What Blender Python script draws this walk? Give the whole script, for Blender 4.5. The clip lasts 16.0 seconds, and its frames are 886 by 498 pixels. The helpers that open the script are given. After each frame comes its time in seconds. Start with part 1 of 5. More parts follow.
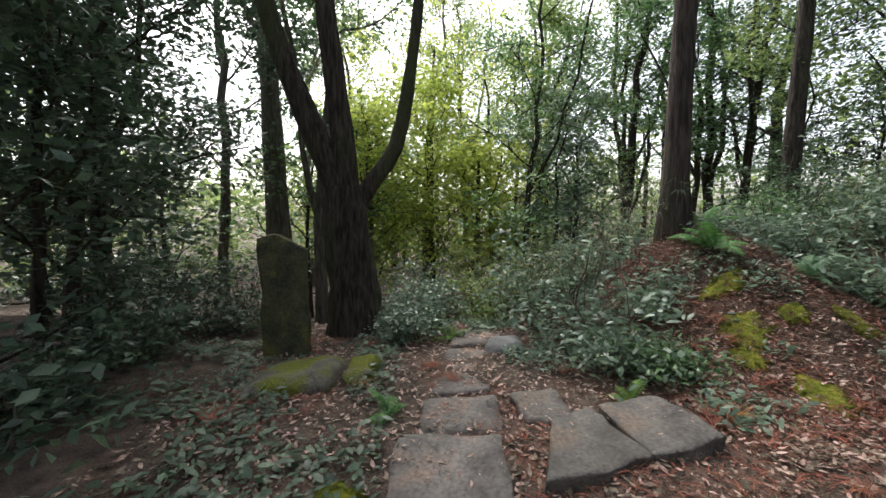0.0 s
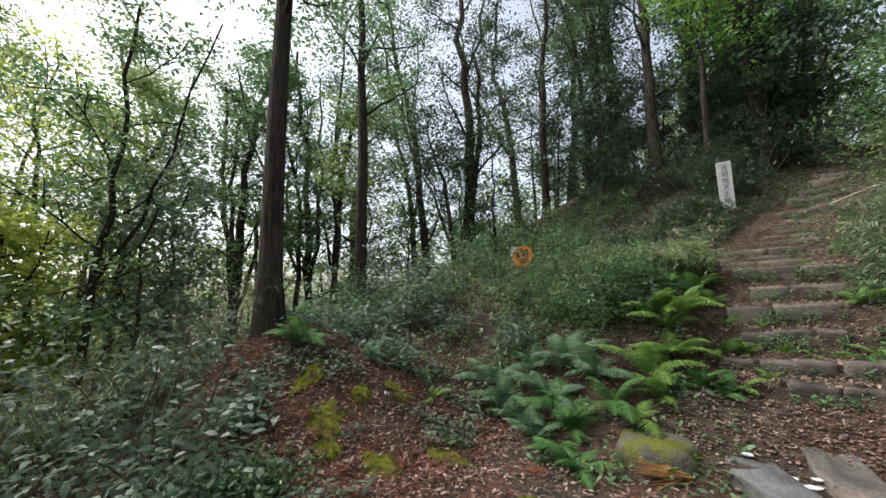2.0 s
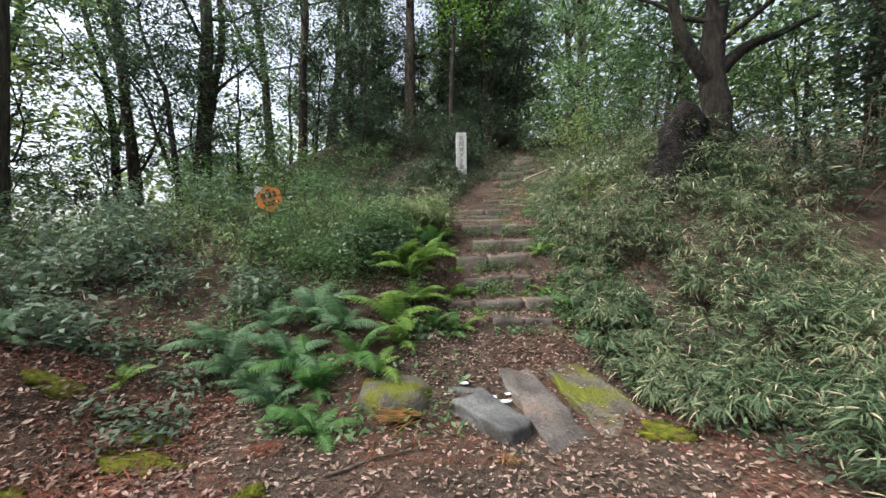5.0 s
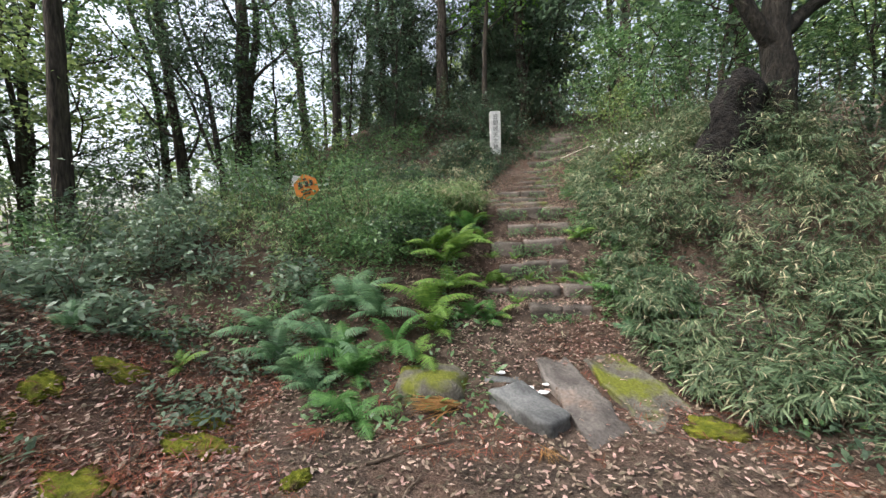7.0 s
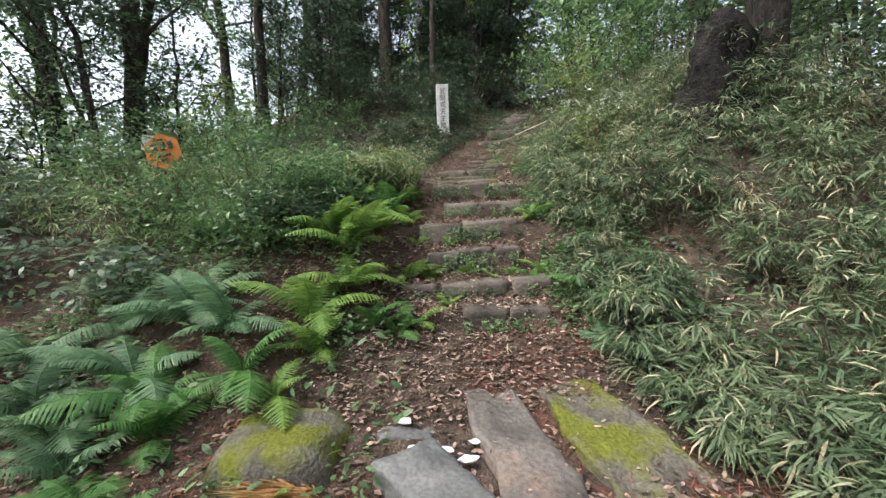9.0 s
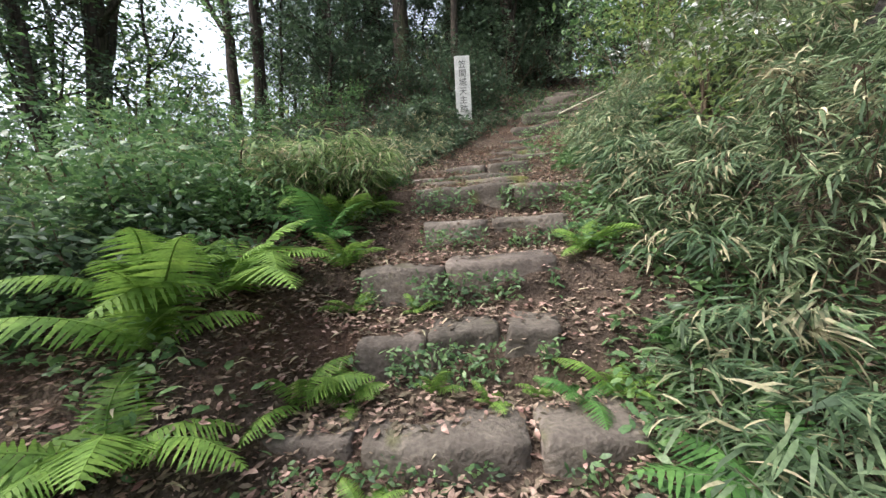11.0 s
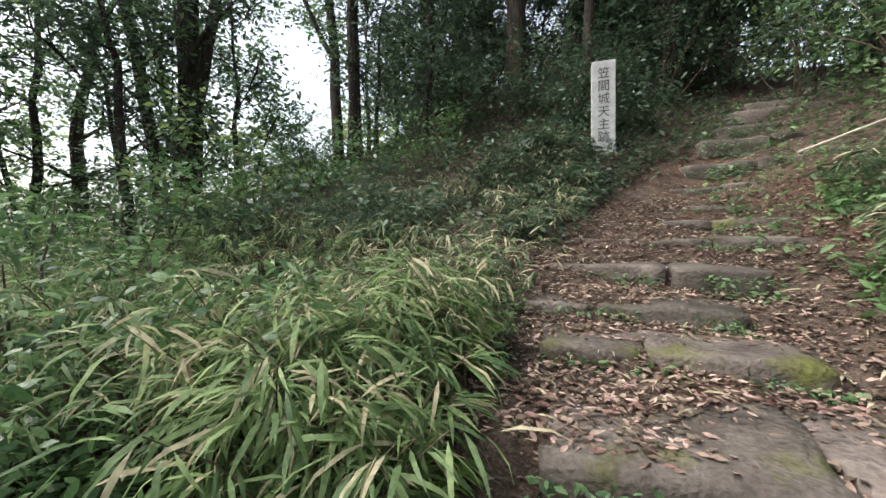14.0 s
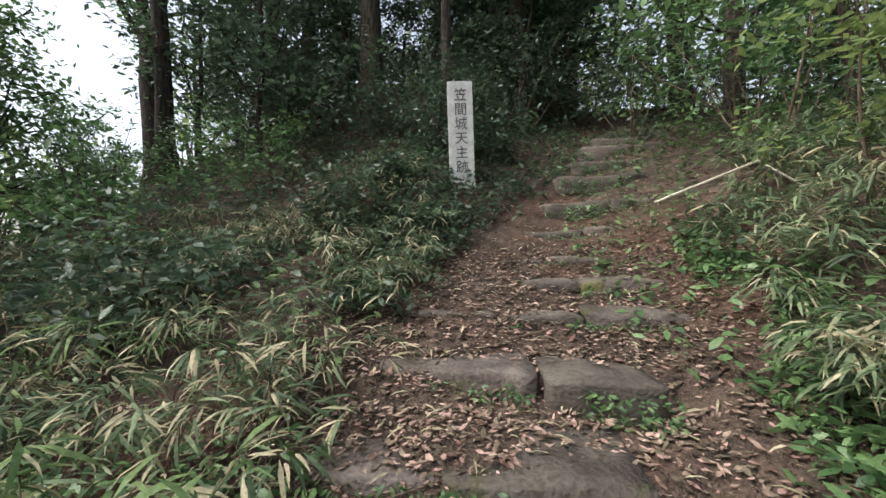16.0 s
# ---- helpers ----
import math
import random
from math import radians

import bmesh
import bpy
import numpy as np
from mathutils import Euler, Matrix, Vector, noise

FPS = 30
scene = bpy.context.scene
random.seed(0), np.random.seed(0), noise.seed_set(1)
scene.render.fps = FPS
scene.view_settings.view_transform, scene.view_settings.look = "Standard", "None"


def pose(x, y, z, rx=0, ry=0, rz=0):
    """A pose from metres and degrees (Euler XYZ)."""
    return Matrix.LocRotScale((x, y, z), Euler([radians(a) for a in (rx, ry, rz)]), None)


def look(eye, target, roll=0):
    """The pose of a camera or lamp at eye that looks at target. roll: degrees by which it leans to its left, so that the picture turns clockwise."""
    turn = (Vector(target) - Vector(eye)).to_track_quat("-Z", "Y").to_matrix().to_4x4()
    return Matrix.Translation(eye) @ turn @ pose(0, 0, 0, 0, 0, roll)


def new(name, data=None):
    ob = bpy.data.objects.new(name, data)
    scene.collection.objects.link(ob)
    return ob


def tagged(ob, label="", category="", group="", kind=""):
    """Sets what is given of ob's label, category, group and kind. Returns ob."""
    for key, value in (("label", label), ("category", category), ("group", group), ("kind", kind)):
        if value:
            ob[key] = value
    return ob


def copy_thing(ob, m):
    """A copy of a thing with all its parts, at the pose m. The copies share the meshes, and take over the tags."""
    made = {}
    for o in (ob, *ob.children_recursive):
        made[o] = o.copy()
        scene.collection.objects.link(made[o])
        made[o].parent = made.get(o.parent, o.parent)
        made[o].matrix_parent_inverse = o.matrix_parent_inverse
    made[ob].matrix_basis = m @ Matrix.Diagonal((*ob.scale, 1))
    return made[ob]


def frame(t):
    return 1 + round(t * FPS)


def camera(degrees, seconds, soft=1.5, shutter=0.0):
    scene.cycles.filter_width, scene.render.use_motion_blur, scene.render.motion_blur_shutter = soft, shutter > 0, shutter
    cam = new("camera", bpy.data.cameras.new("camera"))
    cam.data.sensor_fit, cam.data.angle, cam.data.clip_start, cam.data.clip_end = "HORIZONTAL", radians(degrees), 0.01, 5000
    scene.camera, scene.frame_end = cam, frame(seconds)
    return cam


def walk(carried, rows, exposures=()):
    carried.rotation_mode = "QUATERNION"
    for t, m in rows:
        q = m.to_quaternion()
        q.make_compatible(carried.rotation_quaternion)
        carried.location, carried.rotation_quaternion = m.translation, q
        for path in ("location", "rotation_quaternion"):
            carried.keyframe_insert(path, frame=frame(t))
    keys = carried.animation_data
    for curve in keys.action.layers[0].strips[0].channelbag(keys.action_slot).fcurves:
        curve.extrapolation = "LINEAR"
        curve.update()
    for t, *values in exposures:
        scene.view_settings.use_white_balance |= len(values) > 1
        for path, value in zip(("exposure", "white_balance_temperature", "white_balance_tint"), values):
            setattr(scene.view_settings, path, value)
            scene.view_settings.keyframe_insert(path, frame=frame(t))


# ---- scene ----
cam = camera(98.0, 16.0)
PATH = [
    (0, (0.496, -1.293, 1.326), (-1.493, -1.179, 1.149), -0.5),
    (0.5, (0.446, -1.265, 1.336), (-1.518, -0.942, 1.144), -1.3),
    (1, (0.34, -1.125, 1.332), (-1.479, -0.304, 1.207), -0.7),
    (1.5, (0.251, -1.02, 1.328), (-1.243, 0.299, 1.495), 1.2),
    (2, (0.363, -0.937, 1.383), (-0.736, 0.714, 1.639), -1.6),
    (2.5, (0.289, -0.592, 1.288), (-0.473, 1.239, 1.545), -0.8),
    (3, (0.282, -0.423, 1.277), (-0.128, 1.517, 1.532), -0.9),
    (3.5, (0.263, -0.371, 1.274), (0.217, 1.612, 1.526), -0.2),
    (4, (0.264, -0.388, 1.284), (0.396, 1.601, 1.446), -0.7),
    (6.5, (0.254, -0.355, 1.474), (0.127, 1.637, 1.344), -1.3),
    (7, (0.254, -0.335, 1.467), (0.122, 1.657, 1.339), -1.5),
    (7.5, (0.271, -0.267, 1.444), (0.129, 1.723, 1.316), -1.7),
    (8, (0.353, 0.071, 1.321), (0.205, 2.061, 1.191), -1.9),
    (8.5, (0.569, 0.647, 1.18), (0.556, 2.643, 1.054), -2.1),
    (8.7, (0.652, 0.856, 1.152), (0.708, 2.851, 1.023), -2.0),
    (10.8, (1.329, 3.376, 1.344), (1.152, 5.365, 1.224), -3.0),
    (11, (1.333, 3.494, 1.396), (1.143, 5.481, 1.275), -3.0),
    (11.5, (1.238, 4.035, 1.557), (1.031, 6.021, 1.448), -2.8),
    (12, (1.218, 4.471, 1.722), (1.005, 6.457, 1.62), -2.4),
    (12.5, (1.15, 4.728, 1.906), (0.853, 6.704, 1.82), -1.5),
    (13, (0.962, 5.022, 2.079), (0.477, 6.96, 1.995), -0.8),
    (13.5, (0.965, 5.321, 2.197), (0.326, 7.214, 2.116), -1.1),
    (14, (0.959, 5.615, 2.414), (0.247, 7.483, 2.34), -0.9),
    (14.5, (0.779, 5.78, 2.632), (0.003, 7.621, 2.551), 0.2),
    (15, (0.852, 6.037, 2.697), (0.025, 7.856, 2.616), -1.0),
    (15.5, (1.018, 6.509, 2.839), (0.414, 8.414, 2.776), -1.2),
    (16, (1.103, 6.748, 2.833), (1.007, 8.745, 2.797), -1.9),
]
walk(cam, [(t, look(eye, target, roll)) for t, eye, target, roll in PATH], exposures=[(0, 1.46), (1, 1.35), (2, 1.12), (3.5, 1.28), (6.5, 1.57), (9, 1.57), (11, 1.72), (13, 1.6), (16, 1.2)])

# ---------------------------------------------------------------- light
world = bpy.data.worlds.new("overcast_sky")
scene.world = world
world.use_nodes = True
wn, wl = world.node_tree.nodes, world.node_tree.links
sky = wn.new("ShaderNodeTexSky")
sky.sky_type, sky.sun_disc = "NISHITA", False
sky.sun_elevation, sky.sun_rotation = radians(52), radians(250)
sky.dust_density, sky.air_density = 4.0, 1.0
grey = wn.new("ShaderNodeHueSaturation")
grey.inputs["Saturation"].default_value = 0.5
wl.new(sky.outputs["Color"], grey.inputs["Color"])
wl.new(grey.outputs["Color"], wn["Background"].inputs["Color"])
wn["Background"].inputs["Strength"].default_value = 0.14
sun = new("sun", bpy.data.lights.new("sun", "SUN"))
sun.data.energy, sun.data.angle, sun.data.color = 1.5, radians(40), (1.0, 0.985, 0.96)
sun.matrix_world = look((0, 0, 0), (math.sin(radians(250)) * -0.6, math.cos(radians(250)) * -0.6, -0.8))

# ---------------------------------------------------------------- materials
rng = np.random.default_rng(7)


def mat(name, a, b, scale=6.0, rough=0.85, bump=0.3, fine=60.0, c=None, c_scale=1.5, c_at=(0.5, 0.62), island=0.0,
        translucent=0.0, spec=0.3, obj=0.0, dist=0.02, stretch=1.0):
    """Two mixed colours at two scales, an optional third in patches, bump, and variation by island or by object."""
    m = bpy.data.materials.new(name)
    m.use_nodes = True
    n, l = m.node_tree.nodes, m.node_tree.links
    p = n["Principled BSDF"]
    p.inputs["Roughness"].default_value = rough
    p.inputs["Specular IOR Level"].default_value = spec
    tc = n.new("ShaderNodeTexCoord")
    mp = n.new("ShaderNodeMapping")
    mp.inputs["Scale"].default_value = (1, 1, stretch)
    l.new(tc.outputs["Object"], mp.inputs["Vector"])

    def tex(s, detail=6):
        t = n.new("ShaderNodeTexNoise")
        t.inputs["Scale"].default_value, t.inputs["Detail"].default_value = s, detail
        l.new(mp.outputs["Vector"], t.inputs["Vector"])
        return t

    def ramp(src, lo, hi):
        r = n.new("ShaderNodeMapRange")
        r.inputs["From Min"].default_value, r.inputs["From Max"].default_value = lo, hi
        l.new(src, r.inputs["Value"])
        return r.outputs["Result"]

    def mix(f, x, y):
        k = n.new("ShaderNodeMix")
        k.data_type = "RGBA"
        for s, v in ((k.inputs["Factor"], f), (k.inputs["A"], x), (k.inputs["B"], y)):
            if isinstance(v, tuple):
                s.default_value = (*v, 1)
            elif isinstance(v, float):
                s.default_value = v
            else:
                l.new(v, s)
        return k.outputs["Result"]

    big, small = tex(scale), tex(fine, 3)
    col = mix(ramp(big.outputs["Fac"], 0.35, 0.65), a, b)
    if c:
        patch = tex(c_scale, 8)
        col = mix(ramp(patch.outputs["Fac"], *c_at), col, c)
    grain = n.new("ShaderNodeMapRange")
    grain.inputs["From Min"].default_value, grain.inputs["From Max"].default_value = 0.3, 0.7
    grain.inputs["To Min"].default_value, grain.inputs["To Max"].default_value = 0.72, 1.22
    l.new(small.outputs["Fac"], grain.inputs["Value"])
    hsv = n.new("ShaderNodeHueSaturation")
    l.new(col, hsv.inputs["Color"])
    l.new(grain.outputs["Result"], hsv.inputs["Value"])
    out = hsv.outputs["Color"]
    if island or obj:
        if island:
            g = n.new("ShaderNodeNewGeometry").outputs["Random Per Island"]
        else:
            g = n.new("ShaderNodeObjectInfo").outputs["Random"]
        k = island or obj
        for key, lo, hi in (("Value", 1 - k, 1 + k), ("Hue", 0.5 + 0.045 * k, 0.5 - 0.045 * k)):
            r = n.new("ShaderNodeMapRange")
            r.inputs["To Min"].default_value, r.inputs["To Max"].default_value = lo, hi
            l.new(g, r.inputs["Value"])
            h = n.new("ShaderNodeHueSaturation")
            l.new(out, h.inputs["Color"])
            l.new(r.outputs["Result"], h.inputs[key])
            out = h.outputs["Color"]
    l.new(out, p.inputs["Base Color"])
    if bump:
        bn = n.new("ShaderNodeBump")
        bn.inputs["Strength"].default_value, bn.inputs["Distance"].default_value = bump, dist
        add = n.new("ShaderNodeMath")
        add.operation = "ADD"
        l.new(big.outputs["Fac"], add.inputs[0])
        l.new(small.outputs["Fac"], add.inputs[1])
        l.new(add.outputs[0], bn.inputs["Height"])
        l.new(bn.outputs["Normal"], p.inputs["Normal"])
    if translucent:
        t = n.new("ShaderNodeBsdfTranslucent")
        l.new(out, t.inputs["Color"])
        s = n.new("ShaderNodeMixShader")
        s.inputs[0].default_value = translucent
        l.new(p.outputs[0], s.inputs[1])
        l.new(t.outputs[0], s.inputs[2])
        l.new(s.outputs[0], n["Material Output"].inputs["Surface"])
    return m


M_SOIL = mat("soil", (0.062, 0.045, 0.035), (0.15, 0.107, 0.082), 7.0, 0.95, 0.9, 60, (0.135, 0.08, 0.058), 0.9, (0.52, 0.68), dist=0.05)
M_STONE = mat("step_stone", (0.075, 0.062, 0.053), (0.19, 0.16, 0.136), 3.6, 0.85, 0.7, 42, (0.11, 0.115, 0.035), 3.1, (0.58, 0.70), obj=0.25, dist=0.02)
M_SLAB = mat("path_stone", (0.085, 0.074, 0.066), (0.19, 0.168, 0.15), 3.0, 0.75, 0.75, 34, (0.21, 0.13, 0.085), 1.7, (0.58, 0.72), obj=0.2, dist=0.02)
M_MOSSY = mat("mossy_stone", (0.10, 0.092, 0.075), (0.20, 0.18, 0.145), 5.0, 0.9, 0.8, 45, (0.14, 0.15, 0.022), 3.2, (0.43, 0.56), dist=0.025)
M_GREYROCK = mat("grey_rock", (0.10, 0.10, 0.10), (0.2, 0.2, 0.195), 4.0, 0.7, 0.6, 40, (0.35, 0.35, 0.33), 7, (0.68, 0.76), dist=0.01)
M_STANDING = mat("lichen_stone", (0.045, 0.045, 0.028), (0.10, 0.095, 0.05), 5.0, 0.9, 0.7, 30, (0.14, 0.135, 0.03), 2.5, (0.55, 0.68), dist=0.02)
M_MOSS = mat("moss", (0.12, 0.145, 0.012), (0.27, 0.285, 0.028), 14.0, 1.0, 1.0, 150, (0.10, 0.075, 0.03), 7, (0.54, 0.66), dist=0.03)
M_GRANITE = mat("white_granite", (0.47, 0.47, 0.46), (0.62, 0.615, 0.6), 9.0, 0.6, 0.15, 220, (0.5, 0.49, 0.45), 2.0, (0.6, 0.8), dist=0.004)
M_INK = mat("carved_letters", (0.07, 0.07, 0.068), (0.12, 0.12, 0.115), 20, 0.9, 0.1)
M_BARK = mat("dark_bark", (0.02, 0.016, 0.013), (0.085, 0.067, 0.053), 22.0, 0.95, 1.0, 60, (0.07, 0.075, 0.035), 1.3, (0.52, 0.7), dist=0.03, stretch=0.16)
M_BARKGREY = mat("grey_bark", (0.075, 0.064, 0.052), (0.19, 0.165, 0.14), 18.0, 0.95, 0.8, 60, (0.06, 0.07, 0.035), 1.0, (0.5, 0.7), dist=0.02, stretch=0.2)
M_BARKRED = mat("red_bark", (0.025, 0.02, 0.017), (0.09, 0.068, 0.056), 24.0, 0.95, 1.0, 60, (0.05, 0.045, 0.03), 1.2, (0.5, 0.7), dist=0.03, stretch=0.12)
M_BARKOLD = mat("old_black_bark", (0.010, 0.009, 0.008), (0.045, 0.038, 0.03), 16.0, 0.95, 1.0, 50, (0.05, 0.055, 0.025), 1.6, (0.55, 0.7), dist=0.05, stretch=0.25)
M_CHAR = mat("charred_wood", (0.006, 0.005, 0.005), (0.025, 0.021, 0.018), 9.0, 0.95, 1.0, 30, (0.05, 0.04, 0.03), 2.0, (0.66, 0.78), dist=0.05)
M_TWIG = mat("twig", (0.08, 0.055, 0.04), (0.2, 0.15, 0.11), 12, 0.9, 0.3)
M_CANE = mat("dry_cane", (0.5, 0.45, 0.36), (0.66, 0.61, 0.5), 8, 0.7, 0.2)
M_LEAF = mat("evergreen_leaf", (0.095, 0.185, 0.072), (0.165, 0.285, 0.115), 3, 0.4, 0, 90, island=0.5, translucent=0.4, spec=0.6)
M_LEAFDARK = mat("dark_evergreen_leaf", (0.06, 0.10, 0.06), (0.10, 0.155, 0.09), 3, 0.38, 0, 90, island=0.45, translucent=0.35, spec=0.5)
M_LEAFGREY = mat("greyish_leaf", (0.115, 0.175, 0.115), (0.19, 0.265, 0.175), 3, 0.4, 0, 90, island=0.35, translucent=0.35, spec=0.5)
M_LEAFYELLOW = mat("yellow_green_leaf", (0.30, 0.40, 0.07), (0.52, 0.58, 0.14), 0.6, 0.6, 0, 90, island=0.3, translucent=0.6)
M_LEAFBRIGHT = mat("bright_leaf", (0.13, 0.27, 0.045), (0.2, 0.37, 0.07), 2, 0.5, 0, 90, island=0.3, translucent=0.5)
M_LEAFMID = mat("olive_leaf", (0.16, 0.23, 0.08), (0.26, 0.34, 0.125), 2, 0.5, 0, 90, island=0.35, translucent=0.5)
M_FERN = mat("fern_green", (0.075, 0.19, 0.05), (0.13, 0.27, 0.075), 2.5, 0.55, 0, 60, island=0.2, translucent=0.35)
M_FERNLIGHT = mat("fern_light_green", (0.135, 0.25, 0.05), (0.225, 0.36, 0.08), 2.5, 0.55, 0, 60, island=0.2, translucent=0.35)
M_FERNBLUE = mat("fern_blue_green", (0.11, 0.215, 0.105), (0.19, 0.31, 0.165), 2.5, 0.5, 0, 60, island=0.2, translucent=0.35)
M_SASA = mat("dwarf_bamboo_leaf", (0.085, 0.145, 0.075), (0.20, 0.26, 0.145), 1.6, 0.5, 0, 60, (0.33, 0.30, 0.19), 2.5, (0.62, 0.68), island=0.55, translucent=0.35)
M_SASABRIGHT = mat("fresh_bamboo_leaf", (0.145, 0.235, 0.09), (0.27, 0.365, 0.165), 1.6, 0.5, 0, 60, (0.36, 0.36, 0.18), 2.5, (0.62, 0.68), island=0.5, translucent=0.4)
M_SASADRY = mat("dry_bamboo_leaf", (0.42, 0.37, 0.23), (0.58, 0.53, 0.36), 3, 0.7, 0, 60, island=0.25, translucent=0.3)
M_LITTER = mat("dead_leaf", (0.13, 0.08, 0.058), (0.42, 0.32, 0.245), 9, 0.8, 0, 60, island=0.75, translucent=0.1)
M_NEEDLE = mat("red_cedar_needles", (0.16, 0.058, 0.036), (0.27, 0.10, 0.055), 5, 0.85, 0, 60, island=0.4)
M_NEEDLEGOLD = mat("golden_cedar_needles", (0.26, 0.135, 0.045), (0.38, 0.21, 0.08), 5, 0.85, 0, 60, island=0.3)
M_ORANGE = mat("orange_sign", (0.52, 0.17, 0.03), (0.62, 0.22, 0.045), 6, 0.5, 0.05)
M_BLACK = mat("black_print", (0.03, 0.025, 0.02), (0.06, 0.05, 0.04), 20, 0.6, 0)
M_PALE = mat("pale_plate", (0.55, 0.55, 0.53), (0.7, 0.7, 0.68), 9, 0.5, 0.05)
M_PAPER = mat("white_paper", (0.78, 0.78, 0.78), (0.88, 0.88, 0.88), 20, 0.9, 0.2)

# ---------------------------------------------------------------- mesh helpers


def sstep(a, b, v):
    k = np.clip((np.asarray(v, float) - a) / (b - a), 0, 1)
    return k * k * (3 - 2 * k)


def hill(x, y, cx, cy, rx, ry):
    return np.exp(-(((x - cx) / rx) ** 2 + ((y - cy) / ry) ** 2))


# each row of the flight: front edge y at the left and right end, top height, depth, and the x of the joints between its stones
STEPS = [
    (4.42, 4.44, 0.40, 0.34, (1.00, 1.42, 1.78)),
    (4.86, 4.92, 0.585, 0.42, (0.30, 0.83, 1.52, 1.95)),
    (5.30, 5.38, 0.88, 0.36, (0.68, 1.05, 1.42, 1.72)),
    (5.68, 5.80, 1.175, 0.36, (0.62, 1.12, 1.78)),
    (6.25, 6.34, 1.42, 0.36, (0.92, 1.42, 2.0)),
    (6.78, 6.86, 1.75, 0.62, (0.78, 1.62, 2.25)),
    (7.64, 7.54, 1.86, 0.36, (0.72, 1.20, 1.90)),
    (8.22, 8.02, 2.0, 0.46, (0.30, 0.99, 1.76)),
    (8.88, 8.46, 2.17, 0.34, (0.60, 1.46, 2.02)),
]
TREAD_Y = [v for ya, yb, *_ in STEPS for v in ((ya + yb) / 2 - 0.03, (ya + yb) / 2 + 0.06)]
TREAD_Z, below = [], 0.2
for _, _, top, *_ in STEPS:
    TREAD_Z += [below + 0.22 * max(0.0, top - below) - 0.02, top - 0.045]
    below = top


def ground_z(x, y):
    """Height of the forest ground: a flight of steps climbing north, a path dropping to the west, banks on both sides."""
    x, y = np.asarray(x, float), np.asarray(y, float)
    climb = np.interp(y, [-60, -2, 2.8, 3.6, 4.25, 4.8, 6.75, 8.6, 11, 13, 17, 30, 70], [0.5, -0.12, -0.30, -0.10, 0.2, 0.45, 1.64, 2.08, 2.85, 4.0, 6.2, 8.5, 9])
    fall = sstep(-2.5, -18, x)
    north = climb * (1 - fall) - 2.2 * fall
    north = north + 0.75 * hill(x, y, -5.6, 4.8, 2.2, 1.8) + 0.45 * hill(x, y, -0.9, 5.3, 0.85, 1.2) + 0.3 * hill(x, y, 0.05, 5.1, 0.45, 0.6)
    north = north + (0.4 + 0.65 * sstep(4.4, 6.2, y)) * sstep(1.9, 5.0, x) * sstep(-1, 4, y) * (1 - sstep(9, 16, y))
    north = north + 0.5 * hill(x, y, 0.55, 11.9, 1.3, 1.1) + 0.9 * hill(x, y, -0.8, 14.3, 2.2, 1.5)
    north = north - 0.35 * hill(x, y, -2.0, 3.0, 1.0, 1.0) * 0.2
    west = np.interp(x, [-400, -70, -21, -10, -5.5, -3.6, -2, 2, 9, 60, 400], [-4, -3.2, -2.2, -1.6, -0.47, -0.27, -0.14, -0.12, 0.5, 2, 2])
    west = west + 0.35 * sstep(-2.4, -7, y) * sstep(-20, -4, x)
    z = west + (north - west) * sstep(0.8, 4.0, y)
    z = z + 1.42 * hill(x, y, -4.65, 2.4, 1.6, 1.2) + 0.25 * hill(x, y, -3.0, 2.6, 0.9, 0.9)
    flight = sstep(0.25, 0.6, x) * (1 - sstep(1.85, 2.3, x)) * sstep(4.2, 4.4, y) * (1 - sstep(8.7, 9.2, y))
    z = z + (np.interp(y, TREAD_Y, TREAD_Z) - z) * flight
    far = np.hypot(x, y - 3)
    z = z * (1 - sstep(60, 200, far)) - 3.0 * sstep(60, 200, far)
    return z + 0.022 * np.sin(3.1 * x + 1.7 * y) * np.sin(2.3 * y - 1.1 * x) + 0.012 * np.sin(7.3 * x) * np.sin(6.1 * y + 2)


def gz(x, y):
    return float(ground_z(x, y))


def mesh_of(name, v, f, material, smooth=False):
    me = bpy.data.meshes.new(name)
    v, f = np.asarray(v, np.float32), np.asarray(f, np.int32)
    k = f.shape[1]
    me.vertices.add(len(v))
    me.vertices.foreach_set("co", v.ravel())
    me.loops.add(f.size)
    me.loops.foreach_set("vertex_index", f.ravel())
    me.polygons.add(len(f))
    me.polygons.foreach_set("loop_start", np.arange(0, f.size, k, dtype=np.int32))
    if smooth:
        me.polygons.foreach_set("use_smooth", np.ones(len(f), bool))
    me.materials.append(material)
    me.update(calc_edges=True)
    return me


def join(parts):
    """Joins (verts, faces) pairs with faces of one size."""
    vs, fs, at = [], [], 0
    for v, f in parts:
        vs.append(v)
        fs.append(np.asarray(f) + at)
        at += len(v)
    return np.concatenate(vs), np.concatenate(fs)


def child(name, me, parent, label=""):
    ob = new(name, me)
    ob.parent = parent
    if label:
        ob["label"] = label
    return ob


